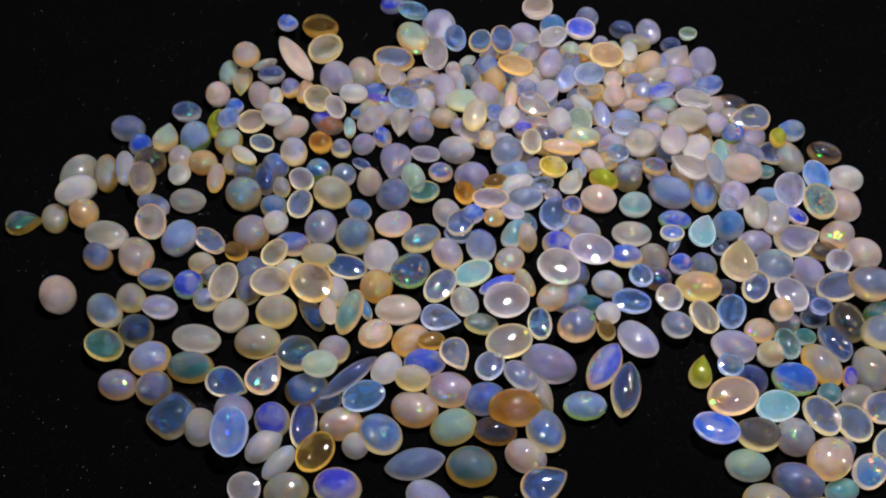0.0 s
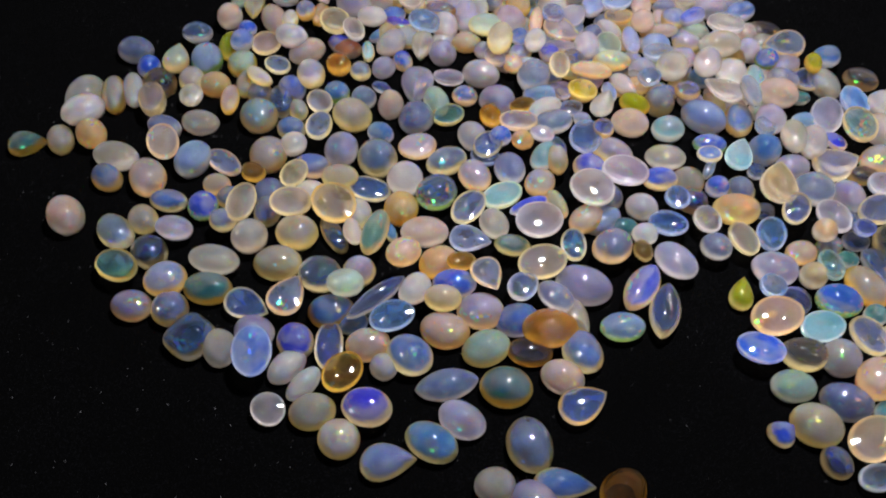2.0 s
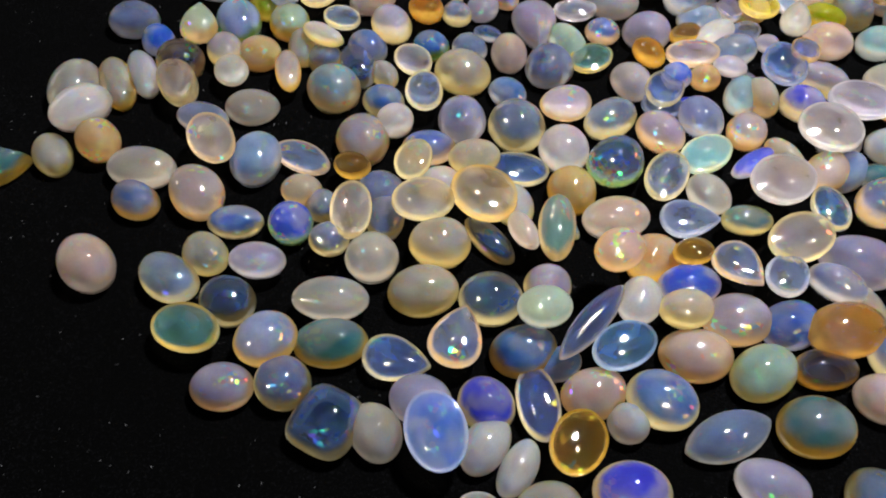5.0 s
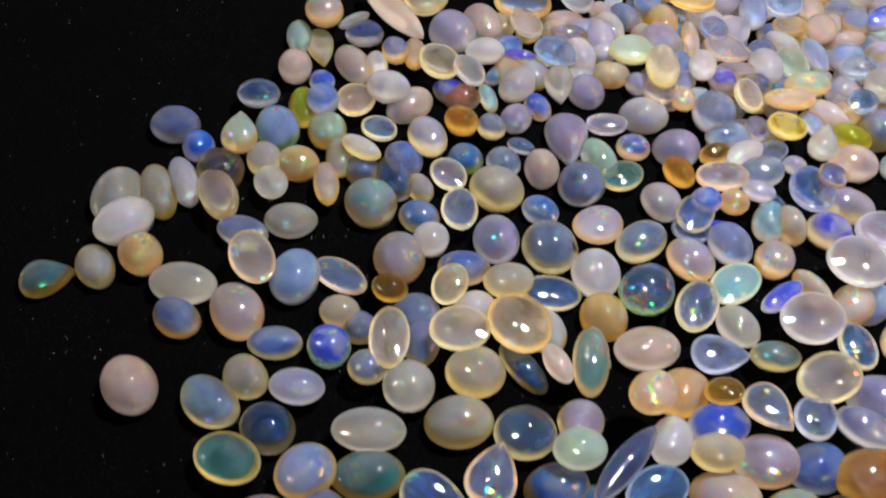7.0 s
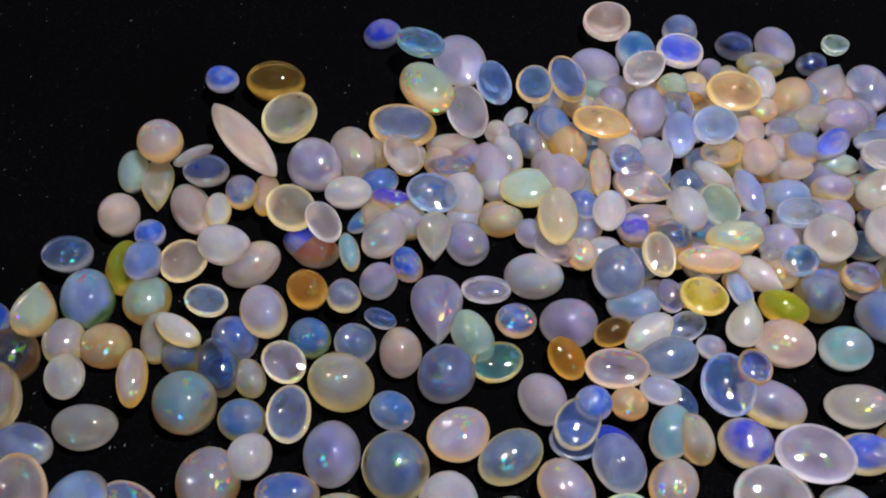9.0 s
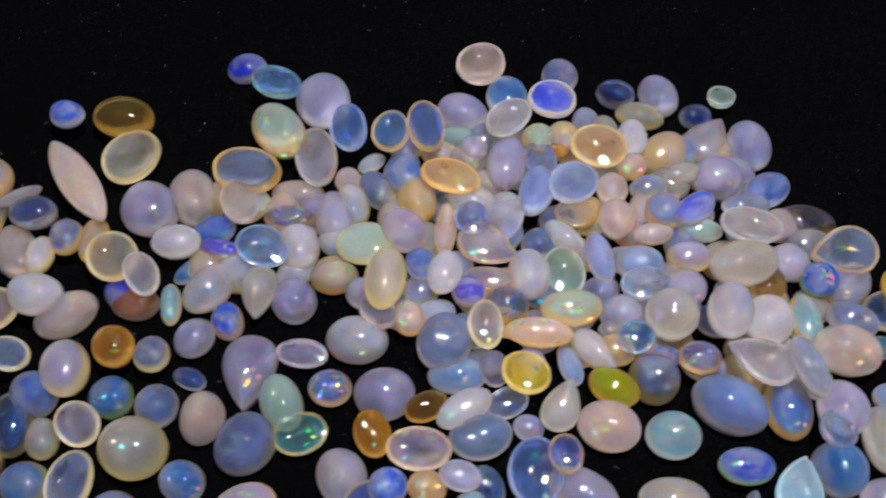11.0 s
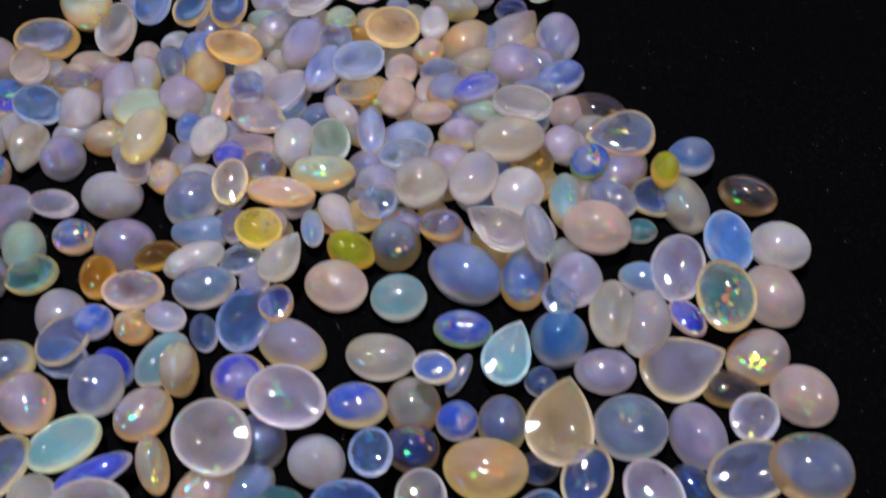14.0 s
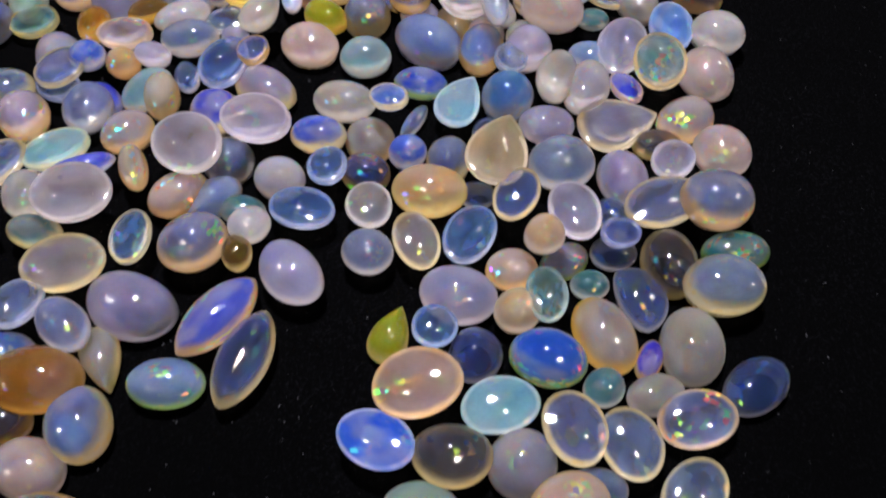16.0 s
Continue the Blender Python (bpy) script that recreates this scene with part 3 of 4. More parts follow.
opal("oval", 4.1, 85.4, 1.6, 6.7, 3.8, 2.5, 48, "wW")
opal("tray", -1.1, 81.3, 1.7, 5.6, 5.0, 1.8, 325, "vW")
opal("oval", 5.6, 80.4, 1.8, 7.2, 5.9, 3.9, 360, "eY")
opal("oval", -6.1, 113.3, 1.8, 6.6, 6.4, 4.2, 114, "eW")
opal("oval", -1.1, 107.9, 1.1, 8.3, 6.6, 4.3, 349, "eY")
opal("oval", 8.1, 97.9, 1.3, 7.6, 6.3, 4.2, 4, "bA")
opal("oval", 2.2, 113.4, 2.0, 7.4, 6.8, 4.5, 342, "eY")
opal("oval", 6.2, 104.9, 1.7, 7.5, 6.6, 4.3, 354, "dY")
opal("oval", 8.4, 113.5, 1.0, 8.3, 3.6, 2.4, 299, "dY")
opal("oval", 10.9, 100.6, 6.0, 6.2, 4.9, 3.2, 358, "mW")
opal("round", 12.9, 104.8, 2.2, 5.6, 5.3, 4.2, 198, "lY")
opal("oval", 11.9, 111.9, 4.5, 5.5, 3.2, 2.1, 283, "kW")
opal("oval", 15.7, 111.2, 4.8, 9.3, 4.5, 2.9, 70, "tO")
opal("oval", 18.1, 114.0, 1.1, 5.3, 2.1, 1.8, 290, "bY")
opal("oval", 20.5, 104.7, 7.9, 5.9, 5.1, 3.4, 13, "kO")
opal("oval", 24.2, 112.9, 1.3, 8.5, 5.8, 3.9, 355, "kW")
opal("oval", 26.4, 106.3, 1.5, 7.2, 6.1, 4.0, 27, "oA")
opal("oval", 30.0, 104.4, 5.2, 5.0, 3.4, 2.2, 359, "nA")
opal("marquise", 15.7, 98.3, 5.1, 11.7, 3.3, 2.5, 36, "dW")
opal("oval", 22.1, 100.1, 3.9, 6.2, 5.0, 3.3, 53, "wW")
opal("tray", 18.2, 94.9, 4.4, 7.5, 5.2, 1.8, 14, "dW")
opal("oval", 11.6, 95.7, 1.4, 5.2, 4.0, 2.7, 6, "bW")
opal("oval", 28.6, 101.2, 2.9, 7.4, 5.2, 3.5, 356, "BW")
opal("round", 26.5, 97.7, 4.4, 6.1, 4.7, 3.7, 352, "eY")
opal("pear_tray", 34.1, 101.1, 5.4, 6.7, 5.2, 1.8, 293, "gO")
opal("oval", 32.6, 96.2, 1.9, 8.0, 6.3, 4.1, 352, "lO")
opal("oval", 26.5, 93.2, 1.6, 8.1, 6.4, 4.2, 343, "kO")
opal("tray", 8.0, 91.6, 1.5, 8.3, 4.7, 1.8, 85, "dY")
opal("oval", 14.1, 91.4, 1.6, 7.2, 5.9, 3.9, 5, "kO")
opal("oval", 20.8, 88.9, 2.1, 7.8, 6.6, 4.4, 318, "bY")
opal("round", 16.6, 87.4, 1.7, 4.5, 4.4, 3.5, 115, "wW")
opal("tray", 10.3, 86.0, 3.3, 7.1, 5.8, 2.0, 46, "nA")
opal("oval", 14.0, 80.1, 3.2, 7.9, 6.1, 4.0, 347, "BY")
opal("oval", 32.9, 89.6, 1.7, 8.0, 6.2, 4.1, 15, "mY")
opal("marquise", 26.3, 83.8, 1.9, 10.2, 5.2, 3.1, 7, "gW")
opal("oval", 35.4, 82.6, 2.0, 8.3, 6.7, 4.4, 353, "tA")
opal("oval", 43.4, 91.9, 3.0, 9.1, 6.7, 4.4, 356, "aA")
opal("oval", 39.8, 88.6, 1.8, 7.4, 4.8, 3.2, 352, "qA")
opal("oval", 38.4, 94.5, 1.6, 7.2, 6.0, 4.0, 13, "bW")
opal("oval", 44.0, 92.5, 1.7, 4.1, 3.9, 2.6, 44, "bW")
opal("oval", 48.0, 87.9, 2.2, 7.5, 6.3, 4.1, 293, "bY")
opal("oval", 44.4, 83.9, 2.0, 7.0, 5.7, 3.8, 330, "kW")
opal("tray", 39.8, 99.6, 3.6, 5.8, 4.9, 1.8, 46, "gW")
opal("pear", 48.3, 94.7, 1.7, 7.4, 4.0, 2.6, 293, "eY")
opal("pear_tray", 31.9, 109.4, 3.6, 7.3, 5.2, 1.8, 345, "gW")
opal("tray", 32.2, 117.0, 2.4, 7.9, 5.3, 1.8, 52, "gY")
opal("oval", 55.3, 92.0, 2.2, 7.4, 5.1, 3.4, 358, "sG")
opal("pear", -49.4, 137.4, 1.1, 7.2, 5.3, 3.5, 7, "tA")
opal("oval", -43.4, 138.0, 1.1, 6.8, 4.9, 3.3, 109, "eY")
opal("round", -37.4, 138.3, 1.8, 6.5, 5.6, 4.5, 109, "oO")
opal("oval", -40.6, 149.3, 1.3, 8.8, 6.8, 4.5, 66, "eW")
opal("oval", -38.9, 142.5, 4.0, 8.3, 6.3, 4.1, 30, "wW")
opal("oval", -35.2, 149.1, 1.2, 9.7, 4.9, 3.2, 101, "eA")
opal("oval", -31.7, 150.4, 1.2, 9.5, 4.2, 2.8, 282, "wW")
opal("tray", -26.7, 145.7, 1.5, 8.9, 5.1, 3.4, 285, "vY")
opal("oval", -26.4, 151.4, 1.2, 7.0, 6.5, 4.3, 318, "qO")
opal("oval", -32.4, 160.8, 1.5, 7.2, 6.2, 4.1, 346, "gW")
opal("oval", -29.4, 156.6, 1.3, 5.5, 4.7, 3.1, 91, "BW")
opal("pear", -23.0, 155.8, 3.7, 7.1, 5.4, 3.6, 80, "mO")
opal("oval", -17.8, 157.5, 1.3, 8.1, 6.5, 4.3, 280, "sG")
opal("oval", -13.6, 161.6, 1.3, 8.1, 4.6, 3.1, 267, "GA")
opal("oval", -10.6, 160.5, 3.6, 5.6, 4.9, 3.2, 90, "bW")
opal("oval", -10.2, 165.7, 2.2, 4.0, 3.9, 2.6, 166, "BW")
opal("oval", -19.8, 163.2, 3.6, 6.4, 4.8, 3.2, 350, "dW")
opal("oval", -20.2, 151.8, 1.8, 6.2, 5.1, 3.4, 93, "vY")
opal("oval", -15.6, 150.7, 1.1, 6.3, 5.6, 3.7, 348, "oO")
opal("oval", -19.6, 146.9, 3.1, 5.8, 4.7, 1.8, 99, "eW")
opal("oval", -24.1, 139.9, 1.6, 7.4, 4.6, 3.1, 332, "gW")
opal("oval", -17.6, 140.9, 1.0, 7.3, 5.4, 3.6, 349, "eW")
opal("tray", -22.9, 133.7, 4.0, 8.1, 5.7, 1.9, 107, "vO")
opal("oval", -18.0, 131.7, 1.0, 8.2, 6.6, 4.4, 73, "sW")
opal("oval", -32.2, 133.0, 1.4, 8.9, 5.9, 3.9, 339, "eW")
opal("oval", -33.3, 128.5, 1.0, 7.0, 5.2, 3.4, 312, "bA")
opal("oval", -25.6, 127.7, 1.2, 8.3, 6.7, 4.4, 109, "vO")
opal("oval", -21.4, 122.6, 1.0, 7.0, 4.4, 2.9, 349, "bY")
opal("oval", -14.8, 120.5, 1.6, 5.9, 5.5, 3.6, 287, "BG")
opal("tray", -12.1, 130.8, 0.9, 8.2, 4.4, 1.8, 316, "sO")
opal("oval", -6.2, 126.6, 3.3, 4.8, 3.9, 2.6, 328, "nA")
opal("oval", -12.9, 125.3, 1.6, 5.3, 4.4, 2.9, 342, "eO")
opal("tray", -7.5, 118.9, 4.2, 8.0, 5.1, 1.8, 75, "vY")
opal("oval", -10.6, 116.1, 3.3, 4.8, 4.5, 3.0, 334, "gY")
opal("tray", 1.2, 118.4, 4.3, 7.6, 6.0, 2.0, 350, "vY")
opal("oval", 4.1, 122.3, 2.1, 5.6, 4.7, 3.1, 356, "wY")
opal("oval", -3.3, 123.2, 0.9, 6.4, 5.8, 3.8, 337, "gW")
opal("tray", 1.4, 125.3, 3.7, 5.7, 4.6, 1.8, 49, "eY")
opal("oval", -6.4, 141.7, 1.0, 7.9, 7.2, 4.8, 309, "cO")
opal("oval", -12.0, 145.4, 2.7, 7.3, 3.6, 2.4, 86, "vA")
opal("oval", -4.0, 132.0, 0.9, 7.6, 7.0, 4.6, 100, "vO")
opal("oval", 0.6, 133.8, 2.0, 5.3, 5.0, 3.3, 76, "wW")
opal("oval", -0.1, 138.5, 0.9, 5.8, 5.0, 3.3, 324, "bY")
opal("oval", 4.2, 129.0, 1.1, 7.0, 5.1, 3.3, 348, "bO")
opal("tray", 5.4, 137.6, 2.4, 6.9, 5.1, 1.8, 79, "gY")
opal("oval", -10.6, 156.1, 1.2, 6.6, 5.8, 3.9, 82, "mA")
opal("oval", -6.4, 149.8, 4.3, 6.4, 3.3, 2.2, 317, "wY")
opal("tray", -3.2, 153.8, 2.7, 5.4, 4.1, 1.8, 336, "gY")
opal("tray", -5.8, 160.0, 2.8, 6.1, 5.6, 1.9, 19, "kY")
opal("oval", -0.6, 161.0, 3.7, 6.7, 5.6, 3.7, 340, "wW")
opal("oval", 2.3, 159.1, 1.1, 7.8, 5.8, 3.8, 27, "kW")
opal("oval", -4.9, 169.1, 1.4, 8.7, 5.3, 3.5, 288, "kW")
opal("round", -13.9, 168.8, 2.5, 5.9, 5.2, 4.2, 85, "kW")
opal("oval", 3.5, 151.2, 2.6, 7.4, 5.6, 3.7, 100, "lY")
opal("oval", -0.3, 149.1, 1.0, 6.1, 5.2, 3.4, 126, "bW")
opal("oval", 1.0, 143.7, 0.9, 5.2, 3.7, 2.4, 108, "eY")
opal("tray", 5.3, 144.5, 1.6, 5.8, 4.7, 1.8, 310, "lY")
opal("oval", -2.4, 145.7, 1.0, 7.8, 5.1, 3.3, 95, "dY")
opal("oval", -6.7, 148.0, 1.0, 5.4, 5.0, 3.3, 115, "gY")
opal("oval", -9.4, 151.0, 1.1, 7.1, 4.5, 3.0, 87, "eY")
opal("oval", 0.5, 189.0, 4.7, 4.8, 4.3, 2.8, 333, "BW")
opal("oval", 8.0, 188.3, 3.2, 8.5, 6.4, 4.2, 349, "nA")
opal("tray", 9.3, 181.6, 2.2, 8.6, 7.6, 2.6, 47, "eY")
opal("marquise", 2.9, 177.5, 4.4, 15.4, 4.8, 2.9, 299, "kW")
opal("oval", -8.0, 178.3, 4.9, 6.6, 6.1, 4.0, 96, "vO")
opal("oval", -12.6, 176.8, 1.7, 6.9, 4.1, 2.7, 87, "mW")
opal("pear", -9.5, 174.2, 1.6, 9.3, 4.6, 1.8, 270, "eY")
opal("oval", -3.7, 175.1, 5.6, 5.8, 1.4, 1.8, 26, "eW")
opal("oval", -2.4, 173.4, 3.7, 6.2, 4.8, 3.2, 349, "dW")
opal("oval", 1.9, 169.5, 3.1, 5.2, 4.4, 2.9, 98, "bA")
opal("oval", 5.0, 169.3, 2.3, 6.6, 3.7, 2.4, 81, "oA")
opal("oval", 11.9, 173.2, 1.5, 8.5, 7.6, 5.0, 298, "lW")
opal("tray", 8.1, 165.3, 3.1, 6.9, 6.3, 2.2, 109, "eY")
opal("oval", 17.4, 174.7, 1.2, 9.0, 6.4, 4.2, 100, "kW")
opal("oval", 15.8, 166.8, 3.2, 6.3, 4.7, 3.1, 355, "wW")
opal("tray", 12.1, 161.9, 4.1, 6.3, 4.1, 1.8, 291, "vW")
opal("tray", 23.8, 171.8, 3.1, 7.0, 4.9, 1.8, 101, "vW")
opal("tray", 24.7, 177.2, 2.0, 9.8, 7.7, 2.6, 146, "gA")
opal("oval", -1.4, 167.5, 2.7, 5.7, 3.6, 2.4, 83, "wY")
opal("oval", 10.5, 159.8, 1.0, 6.1, 4.7, 3.1, 338, "aW")
opal("oval", 9.0, 153.1, 3.1, 5.6, 4.8, 3.2, 302, "aA")
opal("oval", 9.3, 161.0, 1.1, 6.6, 4.4, 2.9, 320, "BW")
opal("oval", 19.6, 160.4, 1.4, 7.4, 5.6, 3.7, 52, "vW")
opal("oval", 17.6, 164.1, 1.0, 6.1, 2.9, 1.9, 34, "bW")
opal("oval", 21.7, 155.9, 0.9, 5.3, 4.0, 2.6, 285, "BO")
opal("pear", 25.8, 158.6, 2.0, 7.2, 4.6, 3.8, 260, "eW")
opal("oval", 30.0, 157.5, 0.8, 6.3, 5.7, 3.8, 97, "lW")
opal("tray", 26.6, 164.5, 3.2, 7.0, 5.6, 1.9, 327, "dW")
opal("oval", 30.9, 165.0, 1.4, 7.6, 5.6, 3.7, 95, "wW")
opal("oval", 35.8, 169.2, 1.0, 8.4, 5.3, 3.5, 89, "lW")
opal("pear", 24.3, 148.6, 0.8, 9.5, 6.8, 4.1, 261, "lW")
opal("oval", 17.8, 154.0, 0.9, 5.2, 4.8, 3.2, 41, "lW")
opal("oval", 13.3, 151.8, 2.5, 4.6, 4.3, 2.8, 289, "gY")
opal("tray", 30.8, 149.8, 1.1, 6.3, 3.5, 2.3, 346, "lW")
opal("oval", 37.3, 151.1, 0.7, 7.6, 6.2, 4.1, 341, "wW")
opal("oval", 38.4, 157.2, 1.7, 4.5, 4.0, 2.6, 108, "lW")
opal("tray", 40.2, 153.7, 2.5, 5.4, 4.1, 1.8, 122, "lW")
opal("oval", 35.1, 160.4, 0.8, 6.1, 4.8, 3.2, 358, "eO")
opal("oval", 41.5, 157.0, 4.9, 8.4, 5.2, 3.4, 75, "eY")
opal("oval", 46.9, 170.2, 1.9, 7.8, 5.4, 3.5, 91, "oA")
opal("oval", 48.9, 157.8, 3.4, 6.1, 4.4, 2.9, 68, "wW")
opal("oval", 47.6, 148.9, 1.7, 7.5, 6.7, 4.5, 68, "gW")
opal("tray", 52.6, 149.5, 4.1, 6.2, 4.2, 1.8, 83, "vY")
opal("oval", 11.6, 140.9, 1.1, 8.0, 7.1, 4.7, 136, "eY")
opal("oval", 8.5, 147.6, 0.9, 5.5, 5.0, 3.3, 132, "bG")
opal("oval", 13.8, 145.8, 1.0, 5.4, 4.9, 3.3, 303, "gW")
opal("round", 19.0, 143.6, 0.8, 6.3, 5.2, 4.2, 87, "kW")
opal("oval", 23.8, 139.9, 0.8, 7.3, 7.0, 4.6, 67, "gW")
opal("oval", 16.2, 129.8, 1.1, 8.1, 7.5, 5.0, 98, "gY")
opal("oval", 9.5, 132.7, 0.9, 7.6, 6.5, 4.3, 79, "lW")
opal("oval", 16.9, 136.6, 0.9, 5.4, 4.5, 3.0, 316, "bW")
opal("oval", 23.8, 132.1, 2.3, 7.2, 6.4, 2.2, 18, "lO")
opal("oval", 29.0, 128.7, 1.1, 7.9, 5.8, 3.8, 19, "gY")
opal("oval", 21.2, 124.7, 1.2, 7.3, 6.6, 4.4, 93, "wW")
opal("oval", 9.4, 125.4, 2.0, 6.7, 5.2, 3.5, 354, "eY")
opal("tray", 14.6, 123.1, 0.9, 7.8, 5.0, 1.8, 345, "dY")
opal("oval", 20.3, 118.3, 1.0, 6.8, 6.2, 4.1, 95, "oA")
opal("oval", 26.7, 120.6, 2.0, 7.6, 7.1, 4.7, 27, "dG")
opal("tray", 8.6, 118.0, 3.6, 8.6, 7.4, 2.5, 315, "eA")
opal("oval", 12.5, 117.9, 1.0, 6.5, 5.2, 3.4, 93, "wY")
opal("oval", 24.7, 197.3, 1.7, 5.9, 4.9, 3.3, 9, "BW")
opal("tray", 29.5, 190.0, 5.5, 7.2, 5.6, 1.9, 326, "dG")
opal("oval", 35.5, 190.1, 1.4, 10.7, 7.9, 2.7, 95, "lW")
opal("oval", 29.3, 183.3, 3.0, 9.9, 6.9, 4.6, 293, "mO")
opal("tray", 34.2, 178.2, 2.7, 9.5, 5.7, 2.0, 94, "vW")
opal("tray", 38.8, 182.1, 3.7, 8.4, 5.2, 1.8, 87, "dW")
opal("oval", 31.1, 174.1, 1.0, 7.1, 4.0, 2.6, 351, "kO")
opal("oval", 30.1, 169.0, 2.6, 6.8, 3.9, 2.6, 350, "dO")
opal("oval", 21.1, 165.5, 2.6, 5.9, 3.0, 2.0, 339, "BO")
opal("oval", 38.1, 175.4, 1.0, 4.4, 3.7, 2.4, 102, "kW")
opal("oval", 38.3, 171.0, 0.9, 7.0, 4.7, 3.1, 96, "wY")
opal("oval", 39.5, 163.8, 2.9, 7.7, 6.2, 2.1, 353, "mY")
opal("tray", 44.6, 180.6, 3.8, 6.9, 5.3, 1.8, 79, "dA")
opal("tray", 49.5, 181.0, 3.6, 8.6, 5.3, 1.8, 90, "dA")
opal("tray", 59.1, 192.2, 2.6, 7.7, 7.3, 2.5, 63, "kW")
opal("oval", 55.2, 184.9, 1.1, 7.5, 6.2, 4.1, 329, "lW")
opal("oval", 61.9, 186.1, 2.1, 7.2, 6.0, 3.9, 88, "bW")
opal("tray", 61.0, 180.7, 4.1, 7.6, 5.3, 1.8, 35, "vW")
opal("tray", 68.1, 184.3, 2.6, 7.0, 6.5, 2.2, 316, "BY")
opal("oval", 45.8, 173.9, 2.5, 6.1, 4.7, 3.1, 95, "bW")
opal("tray", 51.5, 171.1, 4.9, 8.1, 4.8, 1.8, 336, "oA")
opal("oval", 41.5, 178.1, 1.0, 4.2, 2.5, 1.8, 29, "wW")
opal("oval", 41.8, 173.2, 0.9, 6.7, 4.4, 2.9, 291, "gW")
opal("oval", 44.6, 165.0, 2.4, 6.5, 6.0, 4.0, 314, "lW")
opal("oval", 54.2, 181.1, 0.8, 5.9, 3.7, 2.4, 345, "mW")
opal("oval", 55.6, 177.6, 2.3, 4.3, 4.1, 2.7, 105, "lW")
opal("oval", 64.9, 178.1, 2.3, 4.8, 4.6, 3.0, 92, "mO")
opal("oval", 59.9, 174.7, 1.6, 8.9, 5.7, 3.8, 67, "lW")
opal("tray", 64.3, 174.3, 2.2, 6.0, 4.5, 1.8, 87, "gW")
opal("oval", 62.9, 169.4, 2.2, 8.4, 4.8, 3.2, 68, "sW")
opal("oval", 54.1, 168.7, 2.3, 6.6, 4.8, 3.1, 337, "wW")
opal("tray", 53.4, 164.9, 3.7, 5.0, 4.5, 1.8, 105, "dW")
opal("pear_tray", 57.9, 165.6, 2.2, 7.8, 5.7, 1.9, 38, "lW")
opal("oval", 50.1, 165.0, 2.3, 8.3, 3.0, 2.0, 77, "kO")
opal("pear_tray", 55.0, 161.4, 2.2, 8.2, 5.5, 1.9, 330, "lO")
opal("tray", 67.6, 168.9, 3.2, 7.0, 6.1, 2.1, 30, "sW")
opal("oval", 46.2, 160.0, 2.3, 4.6, 4.0, 2.7, 104, "bW")
opal("oval", 70.7, 190.3, 1.0, 5.9, 5.5, 3.6, 87, "gW")
opal("oval", 78.3, 186.2, 0.6, 5.7, 5.0, 3.3, 342, "dW")
opal("oval", 84.4, 185.0, 0.6, 7.7, 5.6, 3.7, 273, "lW")
opal("tray", 93.1, 182.7, 1.4, 4.0, 4.0, 1.8, 27, "mW")
opal("oval", 89.0, 180.8, 0.3, 4.8, 4.0, 2.7, 357, "dW")
opal("oval", 80.9, 181.8, 0.5, 7.1, 4.5, 2.9, 338, "eY")
opal("oval", 72.8, 182.2, 0.6, 4.1, 3.8, 2.5, 83, "lW")
opal("oval", 75.1, 179.9, 0.5, 5.1, 4.1, 2.7, 82, "eY")
opal("oval", 77.8, 176.2, 2.9, 5.8, 4.2, 2.8, 81, "wW")
opal("oval", 69.0, 179.6, 0.6, 4.7, 4.4, 2.9, 350, "oW")
opal("tray", 72.3, 174.1, 3.9, 7.8, 6.2, 2.1, 334, "oY")
opal("oval", 67.1, 176.1, 2.2, 3.8, 1.9, 1.8, 353, "aA")
opal("oval", 82.1, 174.3, 0.4, 8.0, 6.3, 4.1, 36, "oW")
opal("pear", 89.0, 175.8, 0.3, 9.5, 6.7, 3.7, 46, "vY")
opal("oval", 94.6, 174.1, 0.4, 8.2, 6.2, 4.1, 261, "lW")
opal("oval", 93.7, 165.5, 1.8, 6.9, 5.0, 3.3, 20, "bW")
opal("oval", 88.2, 169.0, 0.5, 7.5, 6.5, 4.3, 350, "lW")
opal("oval", 83.4, 169.9, 2.0, 5.6, 3.3, 2.2, 8, "eW")
opal("oval", 76.8, 171.9, 2.0, 4.6, 3.9, 2.6, 32, "kO")
opal("oval", 78.0, 168.0, 2.0, 5.1, 4.0, 2.7, 355, "gW")
opal("oval", 73.1, 168.4, 2.1, 5.0, 4.3, 2.9, 81, "kW")
opal("oval", 72.3, 163.4, 2.3, 6.0, 4.9, 3.3, 81, "kW")
opal("tray", 67.4, 164.9, 2.1, 5.7, 4.6, 1.8, 353, "eA")
opal("oval", 76.2, 165.1, 2.0, 4.6, 2.9, 1.9, 81, "kW")
opal("oval", 78.9, 163.8, 2.0, 5.6, 5.3, 3.5, 67, "sO")
opal("oval", 82.6, 163.1, 3.4, 6.8, 4.0, 2.7, 31, "BW")
opal("oval", 76.8, 160.9, 2.0, 5.3, 3.2, 2.1, 1, "kW")
opal("oval", 83.0, 160.7, 1.9, 5.9, 3.5, 2.3, 344, "mW")
opal("tray", 87.9, 158.2, 5.1, 7.5, 5.4, 1.8, 334, "vW")
opal("oval", 90.1, 163.4, 2.3, 6.4, 3.6, 2.3, 355, "gW")
opal("oval", 98.0, 160.8, 0.2, 8.0, 5.2, 3.4, 345, "qY")
opal("oval", 65.1, 162.0, 2.1, 6.0, 3.3, 2.2, 311, "wW")
opal("oval", 69.0, 158.2, 2.1, 7.5, 3.6, 2.4, 271, "sW")
opal("oval", 73.7, 156.4, 2.0, 6.1, 5.2, 3.4, 356, "sW")
opal("oval", 80.3, 156.7, 2.0, 5.8, 4.5, 3.0, 357, "lY")
